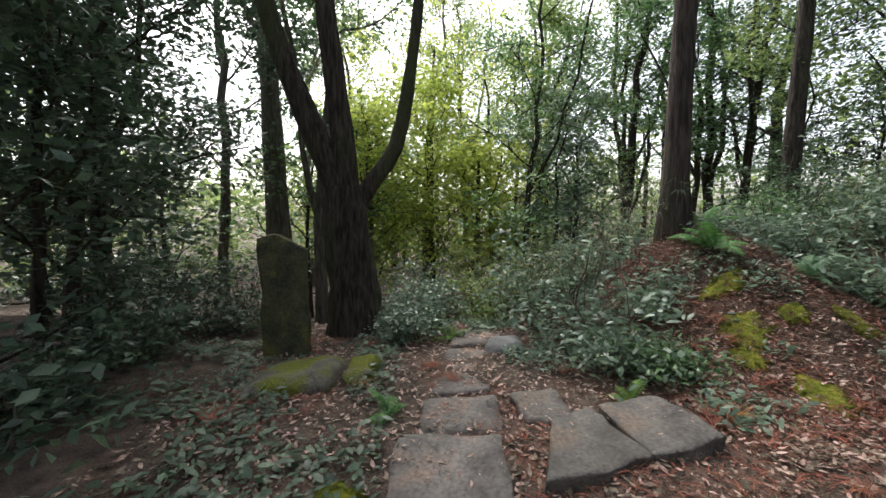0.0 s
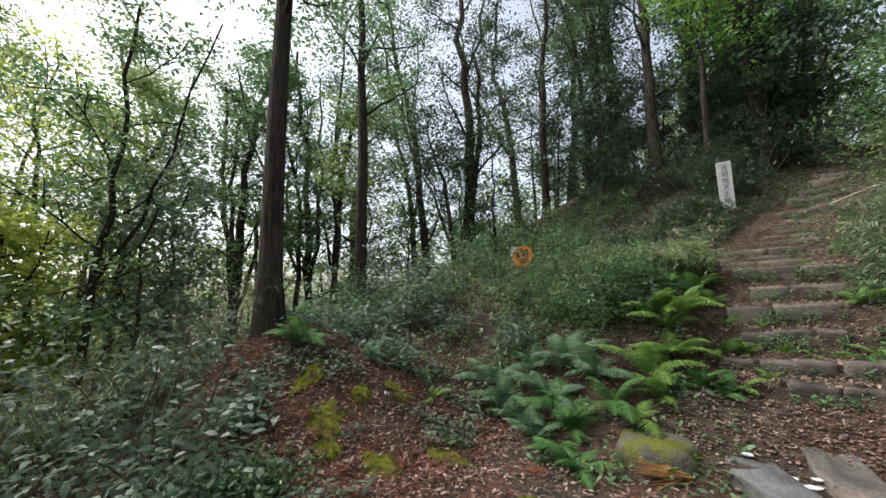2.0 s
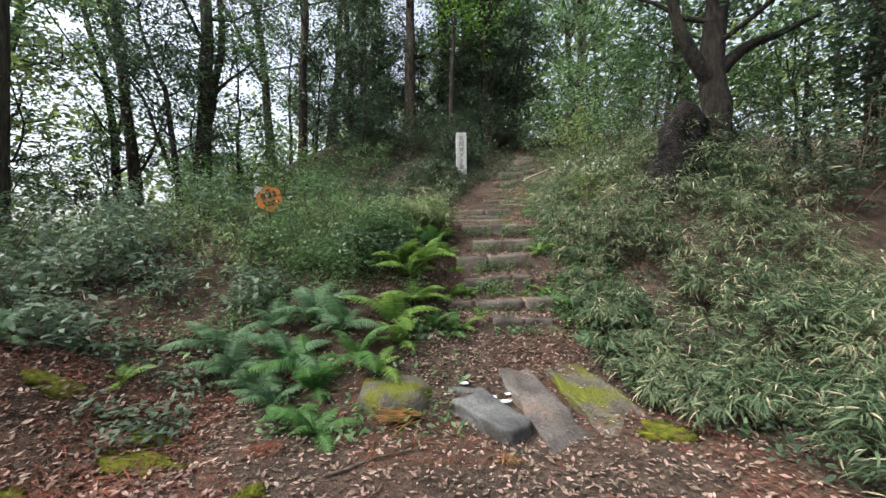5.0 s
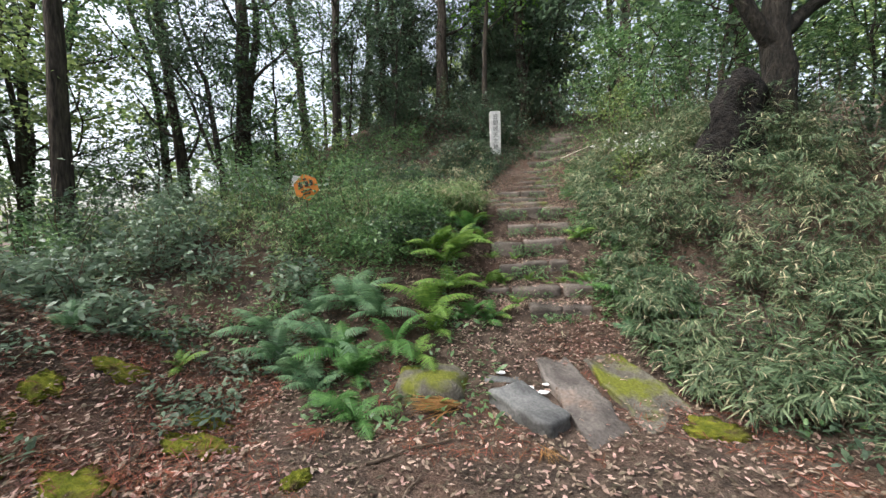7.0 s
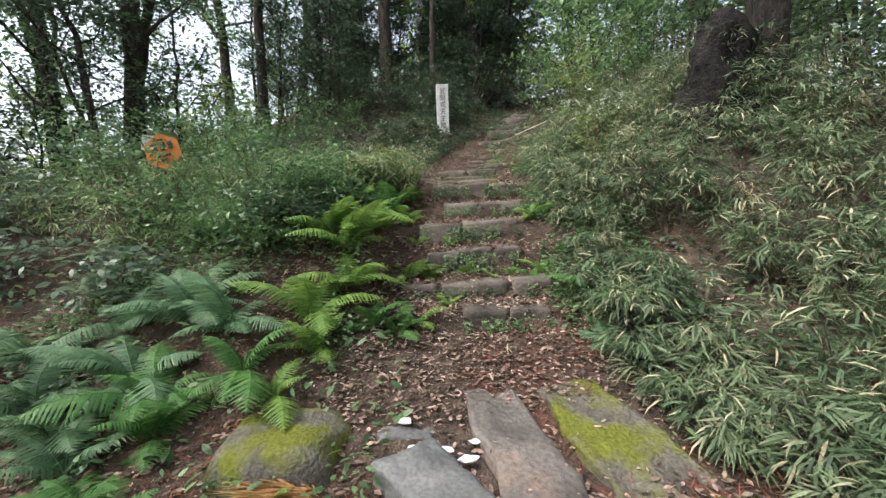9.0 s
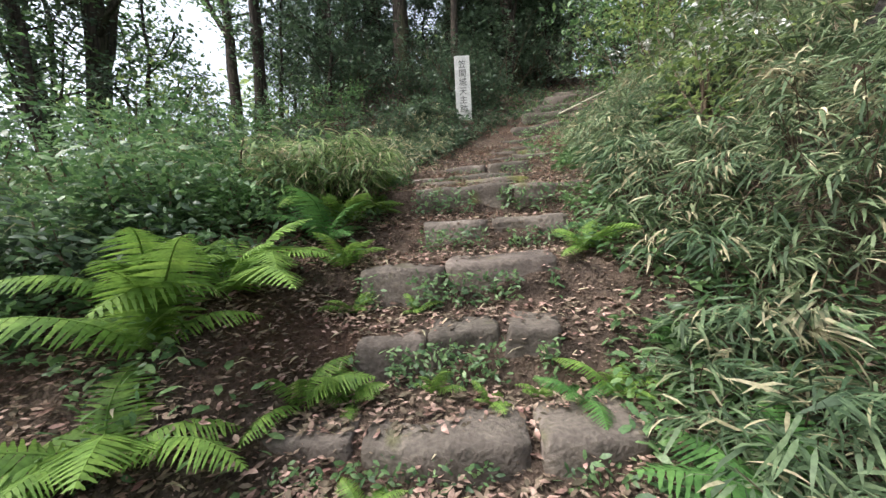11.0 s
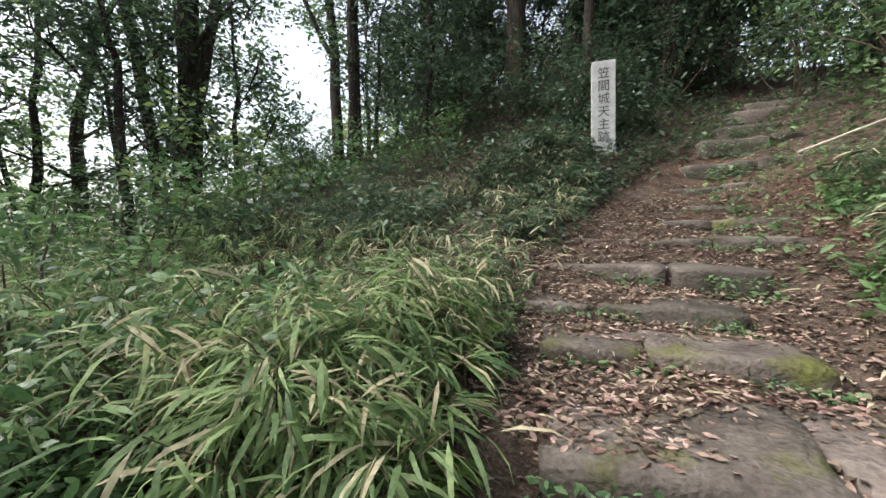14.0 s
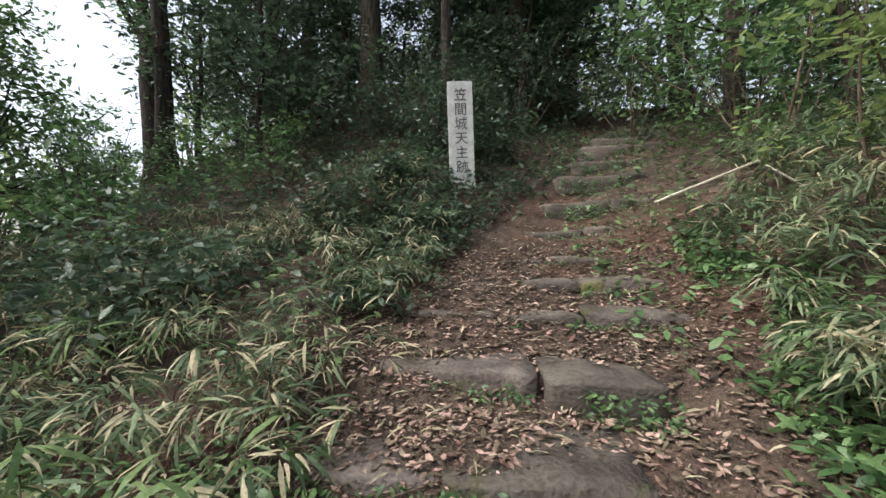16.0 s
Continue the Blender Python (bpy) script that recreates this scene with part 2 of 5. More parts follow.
def tube(path, radii, sides=7, wobble=0.0, seed=0):
    """A closed-ended tapering tube of quads along a path."""
    r = np.random.default_rng(seed)
    path = np.asarray(path, float)
    t = np.gradient(path, axis=0)
    t /= np.linalg.norm(t, axis=1)[:, None] + 1e-9
    side = np.cross(t, (0.31, 0.87, 0.38))
    side /= np.linalg.norm(side, axis=1)[:, None] + 1e-9
    up = np.cross(t, side)
    a = np.linspace(0, 2 * np.pi, sides, endpoint=False)
    lobe = 1 + wobble * r.normal(size=(len(path), sides)) + wobble * 1.5 * np.sin(3 * a + r.uniform(0, 6))[None]
    ring = (np.cos(a)[None, :, None] * side[:, None] + np.sin(a)[None, :, None] * up[:, None]) * lobe[:, :, None] * np.asarray(radii)[:, None, None]
    v = (path[:, None] + ring).reshape(-1, 3)
    i, j = np.meshgrid(np.arange(len(path) - 1), np.arange(sides), indexing="ij")
    k = (j + 1) % sides
    f = np.stack([i * sides + j, i * sides + k, (i + 1) * sides + k, (i + 1) * sides + j], -1).reshape(-1, 4)
    return v, f


LEAF = (np.array([(0, 0, 0), (0.5, 0.24, 0.05), (1, 0, -0.06), (0.5, -0.24, 0.05)]), np.array([(0, 1, 2), (0, 2, 3)]))
OVAL = (np.array([(0, 0, 0), (0.35, 0.2, 0.04), (0.78, 0.14, 0.0), (1, 0, -0.09), (0.78, -0.14, 0.02), (0.35, -0.2, 0.05)]), np.array([(0, 5, 1), (1, 5, 4), (1, 4, 2), (2, 4, 3)]))
BLADE = (np.array([(0, 0, 0), (0.3, 0.062, 0.05), (0.3, -0.062, 0.05), (0.7, 0.047, -0.01), (0.7, -0.047, -0.01), (1, 0, -0.2)]), np.array([(0, 2, 1), (1, 2, 4), (1, 4, 3), (3, 4, 5)]))
CURL = (np.array([(0, 0, 0), (0.35, 0.2, 0.10), (0.7, 0.15, 0.05), (1, 0, 0.12), (0.7, -0.17, 0.10), (0.35, -0.2, 0.02)]),
        np.array([(0, 1, 5), (1, 2, 5), (2, 4, 5), (2, 3, 4)]))
NEEDLE = (np.array([(0, 0.012, 0), (0, -0.012, 0), (0.5, 0.02, 0.04), (0.5, -0.02, 0.05), (1, 0, 0.01)]), np.array([(0, 1, 3), (0, 3, 2), (2, 3, 4)]))


def unit(v):
    return v / (np.linalg.norm(v, axis=-1, keepdims=True) + 1e-9)


def scatter(template, pos, ahead, up, size, width=1.0):
    """Copies of a template with its x along ahead and its z near up."""
    tv, tf = template
    ax = unit(ahead)
    ay = unit(np.cross(up, ax))
    az = np.cross(ax, ay)
    size = np.broadcast_to(size, (len(pos),))[:, None, None]
    v = pos[:, None] + size * (tv[None, :, 0:1] * ax[:, None] + width * tv[None, :, 1:2] * ay[:, None] + tv[None, :, 2:3] * az[:, None])
    f = tf[None] + (np.arange(len(pos)) * len(tv))[:, None, None]
    return v.reshape(-1, 3), f.reshape(-1, 3)


# ---------------------------------------------------------------- ground
def axis(lo, hi, step, far):
    mid = np.arange(lo, hi, step)
    out = step * 1.28 ** np.arange(1, 60)
    out = np.cumsum(out)
    out = out[out < far]
    return np.concatenate([lo - out[::-1], mid, hi + out])


gx, gy = axis(-6, 6.5, 0.11, 420), axis(-4, 13, 0.055, 420)
X, Y = np.meshgrid(gx, gy, indexing="ij")
V = np.stack([X, Y, ground_z(X, Y)], -1).reshape(-1, 3)
I, J = np.meshgrid(np.arange(len(gx) - 1), np.arange(len(gy) - 1), indexing="ij")
n_y = len(gy)
F = np.stack([I * n_y + J, (I + 1) * n_y + J, (I + 1) * n_y + J + 1, I * n_y + J + 1], -1).reshape(-1, 4)
tagged(new("ground", mesh_of("ground", V, F, M_SOIL, True)), "reddish brown forest soil strewn with needles", "ground", kind="structure")


# ---------------------------------------------------------------- stones
def stone_mesh(name, corners, top, thick, material, tilt=(0.0, 0.0), rough=0.026, rnd=0.025, seed=0, cuts=8, origin=None):
    """A worn slab: four ground corners (counter-clockwise), top height at its centre, thickness, tilt as rise per metre."""
    bm = bmesh.new()
    bmesh.ops.create_cube(bm, size=2.0)
    bmesh.ops.subdivide_edges(bm, edges=bm.edges[:], cuts=cuts, use_grid_fill=True)
    c = [Vector((*p, 0)) for p in corners]
    mid = (c[0] + c[1] + c[2] + c[3]) / 4
    lx, ly = (c[1] - c[0]).length / 2, (c[3] - c[0]).length / 2
    for v in bm.verts:
        h = Vector((v.co.x * lx, v.co.y * ly, v.co.z * thick / 2))
        r = min(rnd, lx * 0.6, ly * 0.6, thick * 0.48)
        inner = Vector((max(-lx + r, min(lx - r, h.x)), max(-ly + r, min(ly - r, h.y)), max(-thick / 2 + r, min(thick / 2 - r, h.z))))
        d = h - inner
        if d.length > 1e-6:
            d = d.normalized() * r
        h = inner + d
        u, w = (h.x / lx + 1) / 2, (h.y / ly + 1) / 2
        p = (c[0] * (1 - u) + c[1] * u) * (1 - w) + (c[3] * (1 - u) + c[2] * u) * w
        q = p - mid
        z = top - thick / 2 + h.z + tilt[0] * q.x + tilt[1] * q.y
        s = Vector((p.x * 3.1 + seed * 7.7, p.y * 3.1, z * 3.1))
        n1 = noise.noise_vector(s) * rough * 1.6 + noise.noise_vector(s * 4) * rough * 0.5
        v.co = Vector((p.x + n1.x, p.y + n1.y, z + n1.z * 0.6)) - mid
    me = bpy.data.meshes.new(name)
    bm.to_mesh(me)
    bm.free()
    for f in me.polygons:
        f.use_smooth = True
    me.materials.append(material)
    return me, mid


SLABS = []


def stone(name, corners, top, thick, material, label="", category="", group="", parent=None, **kw):
    me, mid = stone_mesh(name, corners, top, thick, material, **kw)
    if name == "paving_stone":
        SLABS.append((corners, top, kw.get("tilt", (0, 0))))
    ob = new(name, me)
    ob.location = mid
    if parent:
        ob.parent = parent
        if label:
            ob["label"] = label
    else:
        tagged(ob, label, category, group)
    return ob


# the upper flight bends to the right as it climbs
for k in range(15):
    y = 9.25 + 0.47 * k
    x = float(np.interp(y, [8.7, 9.25, 9.72, 10.2, 10.85, 12.7, 14.4, 16.2], [1.5, 1.55, 1.68, 2.05, 2.8, 4.0, 5.1, 6.3]))
    skew = 0.17 if k < 4 else 0.1
    STEPS.append((y + skew, y - skew, gz(x, y + 0.12) + 0.015, 0.28, (x - 0.95, x - 0.2, x + 0.3, x + 0.95)))
for k, (ya, yb, top, deep, joints) in enumerate(STEPS):
    step = tagged(new("stone_step"), "worn weathered stone step with mossy front and fallen leaves", "step", "flight of stone steps")
    xa, xb = joints[0], joints[-1]
    step.location = ((xa + xb) / 2, (ya + yb) / 2, top - 0.2)
    for j in range(len(joints) - 1):
        a, b = joints[j] + 0.012, joints[j + 1] - 0.012
        fa, fb = (ya + (yb - ya) * (q - xa) / (xb - xa) + random.uniform(-0.025, 0.025) for q in (a, b))
        da, db = deep * random.uniform(0.9, 1.1), deep * random.uniform(0.9, 1.1)
        me, mid = stone_mesh("stone", [(a, fa), (b, fb), (b + random.uniform(-0.03, 0.03), fb + db), (a + random.uniform(-0.03, 0.03), fa + da)],
                             top + random.uniform(-0.02, 0.015), 0.36 if k < 7 else 0.24, M_STONE, tilt=(random.uniform(-0.02, 0.02), 0.03), rough=0.026, rnd=0.022, seed=k * 5 + j)
        ob = child("stone", me, step)
        ob.location = Vector(mid) - step.location

stone("paving_stone", [(1.20, 2.1), (1.62, 2.25), (1.22, 4.22), (0.86, 4.18)], -0.115, 0.25, M_SLAB, "long grey path slab with mossy patches", "stone", "path slabs", tilt=(0, 0.2), seed=31, rough=0.045, cuts=18)
stone("paving_stone", [(1.72, 2.35), (2.25, 2.55), (1.80, 4.25), (1.38, 4.20)], -0.105, 0.3, M_MOSSY, "long path slab half covered with yellow-green moss", "stone", "path slabs", tilt=(0, 0.2), seed=32, rough=0.05, cuts=18)
stone("rock", [(0.38, 3.14), (0.86, 2.66), (1.10, 2.86), (0.72, 3.34)], -0.09, 0.3, M_GREYROCK, "angular flat-topped grey rock lying on the path", "rock", seed=33, rnd=0.04, rough=0.035, tilt=(-0.06, 0.14), cuts=12)
stone("rock", [(0.38, 3.45), (0.75, 3.42), (0.78, 3.62), (0.45, 3.70)], -0.09, 0.16, M_GREYROCK, "small flat grey stone among dead leaves", "rock", seed=34)
stone("mossy_rock", [(-0.5, 3.12), (0.2, 3.06), (0.18, 3.74), (-0.46, 3.82)], 0.0, 0.35, M_MOSSY, "low rock covered in yellow-green moss", "rock", "mossy rocks", seed=35, rnd=0.15, rough=0.05)
# the stones of the path that drops to the west
stone("paving_stone", [(-1.18, -1.50), (-1.15, -0.82), (-1.88, -0.80), (-1.90, -1.46)], -0.09, 0.2, M_SLAB, "grey square path slab with dead leaves", "stone", "west path slabs", seed=41, rnd=0.03)
stone("paving_stone", [(-1.95, -1.34), (-1.95, -0.72), (-2.52, -0.70), (-2.50, -1.30)], -0.13, 0.2, M_SLAB, "grey path slab with uneven edges", "stone", "west path slabs", seed=42, rnd=0.04)
stone("paving_stone", [(-2.6, -1.25), (-2.6, -0.72), (-3.5, -0.55), (-3.4, -1.0)], -0.20, 0.2, M_SLAB, "grey path slab dusted with red needles", "stone", "west path slabs", seed=43, tilt=(0.12, 0))
stone("paving_stone", [(-3.6, -1.05), (-3.6, -0.6), (-4.0, -0.5), (-4.0, -1.0)], -0.28, 0.22, M_SLAB, "small grey path slab", "stone", "west path slabs", seed=44)
stone("rock", [(-3.75, -0.58), (-3.75, -0.12), (-4.2, -0.05), (-4.2, -0.5)], -0.17, 0.4, M_GREYROCK, "rounded grey rock beside the sunken path", "rock", seed=45, rnd=0.14, rough=0.04)
stone("paving_stone", [(-4.2, -0.95), (-4.2, -0.2), (-5.2, -0.1), (-5.2, -0.8)], -0.36, 0.3, M_SLAB, "grey path slab stepping downhill", "stone", "west path slabs", seed=46, tilt=(0.12, 0))
stone("paving_stone", [(-2.05, -0.55), (-2.05, -0.18), (-2.55, -0.15), (-2.5, -0.6)], -0.12, 0.18, M_SLAB, "small grey path slab", "stone", "west path slabs", seed=47)
cr = tagged(new("cracked_slab"), "broad cracked grey-brown stone slab beside the path", "stone")
cr.location = (-1.75, -0.05, -0.1)
for cs, sd, tp in (([(-1.33, -0.66), (-1.50, 0.02), (-2.10, -0.07), (-2.0, -0.42)], 51, -0.055), ([(-1.505, 0.035), (-1.64, 0.58), (-2.24, 0.46), (-2.105, -0.055)], 52, -0.045)):
    me, mid = stone_mesh("slab_piece", cs, tp, 0.22, M_SLAB, seed=sd, rnd=0.016, rough=0.024, cuts=20)
    for v in me.vertices:
        if v.co.z > tp - 0.06:
            p = v.co + mid
            v.co.z += 0.012 * noise.noise(p * 8) + 0.006 * noise.noise(p * 25)
    child("slab_piece", me, cr).location = Vector(mid) - cr.location
SLABS.append(([(-1.33, -0.66), (-1.64, 0.58), (-2.24, 0.46), (-2.0, -0.42)], -0.05, (0, 0)))
stone("mossy_rock", [(-2.65, -2.85), (-2.75, -2.1), (-3.5, -2.05), (-3.6, -2.9)], -0.11, 0.4, M_MOSSY, "broad low mossy boulder before the standing stone", "rock", "mossy rocks", seed=54, rnd=0.16, rough=0.06, tilt=(0.12, 0.05))
stone("mossy_rock", [(-2.9, -2.0), (-2.95, -1.75), (-3.4, -1.7), (-3.4, -2.1)], -0.10, 0.25, M_MOSSY, "small mossy stone beside the boulder", "rock", "mossy rocks", seed=55, rnd=0.1, rough=0.05)


def moss_mound(x, y, w, d, h, seed):
    bm = bmesh.new()
    bmesh.ops.create_icosphere(bm, subdivisions=4, radius=1.0)
    for v in bm.verts:
        q = noise.noise(Vector((v.co.x * 2 + seed, v.co.y * 2, 0.3))) * 0.45 + 1
        q *= 1 + 0.35 * noise.noise(v.co * 5 + Vector((seed, 3, 0)))
        lift = max(v.co.z, -0.3) * h * (1 + 0.7 * noise.noise(v.co * 4 + Vector((seed, 0, 0))))
        v.co = Vector((v.co.x * w * q, v.co.y * d * q, 0))
        v.co.z = lift + gz(x + v.co.x, y + v.co.y) - gz(x, y)
    me = bpy.data.meshes.new("moss_cushion")
    bm.to_mesh(me)
    bm.free()
    for f in me.polygons:
        f.use_smooth = True
    me.materials.append(M_MOSS)
    ob = new("moss_cushion", me)
    ob.location = (x, y, gz(x, y) + 0.01)
    tagged(ob, "cushion of yellow-green moss on the forest floor", "moss", "moss cushions")


for k, (x, y, w, d) in enumerate([(-1.78, 2.3, 0.22, 0.13), (-1.95, 2.62, 0.15, 0.12), (-2.75, 2.7, 0.14, 0.16), (-2.85, 2.2, 0.1, 0.1), (-2.1, 1.7, 0.2, 0.15), (-2.6, 1.55, 0.13, 0.1),
                                  (-1.25, 1.35, 0.14, 0.1), (2.15, 2.7, 0.2, 0.16), (-1.35, -1.75, 0.12, 0.14), (-2.9, 1.75, 0.2, 0.16), (-3.4, 2.0, 0.14, 0.2), (-0.9, 2.0, 0.08, 0.1)]):
    moss_mound(x, y, w * 1.05, d * 1.1, 0.04, k * 3.3)

# ---------------------------------------------------------------- stone marker and sign
pil = tagged(new("stone_marker"), "white granite pillar marker carved with dark characters", "monument")
pil.location = (1.14, 11.68, 3.52)
bm = bmesh.new()
bmesh.ops.create_cube(bm, size=1.0)
for v in bm.verts:
    v.co = Vector((v.co.x * 0.31, v.co.y * 0.24, (v.co.z + 0.5) * 1.38 - 0.08))
bmesh.ops.bevel(bm, geom=bm.edges[:], offset=0.008, segments=2, affect="EDGES")
me = bpy.data.meshes.new("shaft")
bm.to_mesh(me)
bm.free()
me.materials.append(M_GRANITE)
child("shaft", me, pil)
for k, ch in enumerate("笠間城天主跡"):
    cu = bpy.data.curves.new("character", "FONT")
    cu.body, cu.size, cu.align_x, cu.align_y, cu.extrude = ch, 0.165, "CENTER", "CENTER", 0.003
    cu.materials.append(M_INK)
    ob = child("character", cu, pil)
    ob.location, ob.rotation_euler = (0.0, -0.121, 1.12 - 0.178 * k), (radians(90), 0, 0)
pil.rotation_euler = (0, 0, radians(3))

sign = tagged(new("trail_sign"), "orange diamond notice plate on a thin stake in bushes", "sign")
sign.location = (-2.42, 5.94, gz(-2.42, 5.94))
H_S = 2.14 - sign.location.z


def plate(name, w, h, material, loc, rot, parent, sides=None):
    bm = bmesh.new()
    pts = sides or [(-w, -h), (w, -h), (w, h), (-w, h)]
    vs = [bm.verts.new((a, 0, b)) for a, b in pts]
    f = bm.faces.new(vs)
    r = bmesh.ops.extrude_face_region(bm, geom=[f])
    for v in r["geom"]:
        if isinstance(v, bmesh.types.BMVert):
            v.co.y += 0.006
    bmesh.ops.recalc_face_normals(bm, faces=bm.faces[:])
    me = bpy.data.meshes.new(name)
    bm.to_mesh(me)
    bm.free()
    me.materials.append(material)
    ob = child(name, me, parent)
    ob.location, ob.rotation_euler = loc, rot
    return ob


SIGN_ROT = (radians(-4), radians(-14), radians(10))
pl = plate("plate", 0, 0, M_ORANGE, (0, 0, H_S), SIGN_ROT, sign, [(0.0, -0.23), (0.2, -0.1), (0.2, 0.1), (0.02, 0.22), (-0.17, 0.1), (-0.18, -0.1)])
for bx, bz, bw, bh in ((-0.07, 0.05, 0.035, 0.05), (0.03, 0.05, 0.03, 0.05), (0.11, 0.05, 0.025, 0.045), (0.0, -0.06, 0.09, 0.012), (0.0, -0.11, 0.06, 0.012), (0.02, 0.13, 0.03, 0.012)):
    plate("print_bar", bw, bh, M_BLACK, (bx, -0.008, bz), (0, 0, 0), pl)
plate("back_plate", 0.12, 0.09, M_PALE, (-0.12, 0.05, H_S + 0.10), (0, radians(8), radians(20)), sign)
v, f = tube([(0, 0.03, -0.1), (0.01, 0.03, H_S * 0.5), (0, 0.03, H_S + 0.1)], [0.014] * 3, 6)
child("stake", mesh_of("stake", v, f, M_TWIG, True), sign)


# ---------------------------------------------------------------- trees
def limb_path(start, direction, length, bend, steps, r):
    p, d = np.array(start, float), unit(np.array(direction, float))
    out = [p.copy()]
    for _ in range(steps):
        d = unit(d + r.normal(size=3) * bend + np.array([0, 0, 0.05]))
        p = p + d * length / steps
        out.append(p.copy())
    return np.array(out)


def leaf_cloud(centres, per, spread, size, r, template=LEAF, flat=0.5, droop=0.2):
    c = np.repeat(np.asarray(centres), per, axis=0)
    pos = c + r.normal(size=c.shape) * np.array([spread, spread, spread * flat])
    ahead = r.normal(size=c.shape) * np.array([1, 1, 0.4]) - np.array([0, 0, droop])
    up = r.normal(size=c.shape) * 0.55 + np.array([0, 0, 1])
    return scatter(template, pos, ahead, up, size * r.uniform(0.6, 1.35, len(c)))


def tree(name, label, base, height, radius, bark, leaf, lean=(0, 0), seed=0, crown_from=0.35, crown_r=2.2, limbs=9, clumps=7, per=34,
         leaf_size=0.15, bend=0.05, crown_label="", paths=None, group="", spread=0.27, fork=False):
    """A trunk with limbs and a loose crown; paths gives limbs of their own shape instead of a single stem."""
    r = np.random.default_rng(seed)
    ob = tagged(new(name), label, "tree", group)
    ob.location = base
    n = 14
    h = np.linspace(0, 1, n)
    wave = np.cumsum(r.normal(size=(n, 2)) * bend * height / n * 2.5, axis=0)
    stem = np.stack([lean[0] * h * height + wave[:, 0] * h, lean[1] * h * height + wave[:, 1] * h, h * height - 0.25], -1)
    rad = radius * (1 - 0.72 * h) * (1 + 0.55 * np.exp(-h * height / 0.35))
    if paths:
        v, f = paths[0]
        child("trunk", mesh_of("trunk", v, f, bark, True), ob)
    else:
        v, f = tube(stem, rad, 11, 0.045, seed)
        child("trunk", mesh_of("trunk", v, f, bark, True), ob)
    centres = []
    for v, f in (paths[1:] if paths else ()):
        child("limb", mesh_of("limb", v, f, bark, True), ob)
    if fork:
        i = int(n * r.uniform(0.22, 0.42))
        a = r.uniform(0, 6.28)
        out = np.linspace(0, 1, n - i)[:, None] ** 0.75 * height * r.uniform(0.1, 0.2)
        q = stem[i:] + out * np.array([math.cos(a), math.sin(a), -0.25]) + r.normal(size=(n - i, 3)) * 0.05 * np.linspace(0, 1, n - i)[:, None]
        v, f = tube(q, rad[i:] * 0.62, 9, 0.05, seed + 1)
        child("stem", mesh_of("stem", v, f, bark, True), ob)
        centres.extend(q[4:] + r.normal(size=q[4:].shape) * 0.4)
    for k in range(limbs):
        t = crown_from + (1 - crown_from) * (k + r.uniform(0, 1)) / limbs
        i = min(int(t * (n - 1)), n - 2)
        s = stem[i] + (stem[i + 1] - stem[i]) * (t * (n - 1) - i)
        a = k * 2.4 + r.uniform(-0.5, 0.5)
        ln = crown_r * (1.15 - 0.6 * t) * r.uniform(0.7, 1.2)
        p = limb_path(s, (math.cos(a), math.sin(a), 0.35 + 0.5 * r.uniform()), ln, 0.16, 6, r)
        parts = [tube(p, np.linspace(radius * 0.3 * (1.1 - t * 0.6), 0.012, 7), 5)]
        for q in (2, 3, 4, 5):
            tw = limb_path(p[q], p[q] - s + r.normal(size=3) * 0.6 * ln, ln * 0.35, 0.2, 3, r)
            parts.append(tube(tw, np.linspace(0.018, 0.006, 4), 3))
            centres.append(tw[-1])
            centres.append(tw[2])
        v, f = join(parts)
        child("limb", mesh_of("limb", v, f, bark, True), ob)
        for q in range(clumps):
            w = p[r.integers(2, 7)] + r.normal(size=3) * np.array([0.5, 0.5, 0.28]) * ln * 0.5
            centres.append(w)
    if centres:
        v, f = leaf_cloud(centres, per, spread, leaf_size, r, flat=0.36)
        child("crown", mesh_of("crown", v, f, leaf), ob, crown_label)
    return ob


def at_ground(x, y, dz=0.0):
    return (x, y, gz(x, y) + dz)

# the three-stemmed tree beside the west path
FB = Vector(at_ground(-5.31, -2.35))


def from_fb(*pts):
    return np.array([np.array(p) - np.array(FB) for p in pts])


def fine(p, n=12):
    """Resamples a bent path smoothly."""
    p = np.asarray(p, float)
    t = np.linspace(0, len(p) - 1, n)
    i = np.clip(t.astype(int), 0, len(p) - 2)
    q = p[np.clip(i - 1, 0, None)], p[i], p[i + 1], p[np.clip(i + 2, None, len(p) - 1)]
    u = (t - i)[:, None]
    return 0.5 * (2 * q[1] + (q[2] - q[0]) * u + (2 * q[0] - 5 * q[1] + 4 * q[2] - q[3]) * u ** 2 + (3 * q[1] - q[0] - 3 * q[2] + q[3]) * u ** 3)


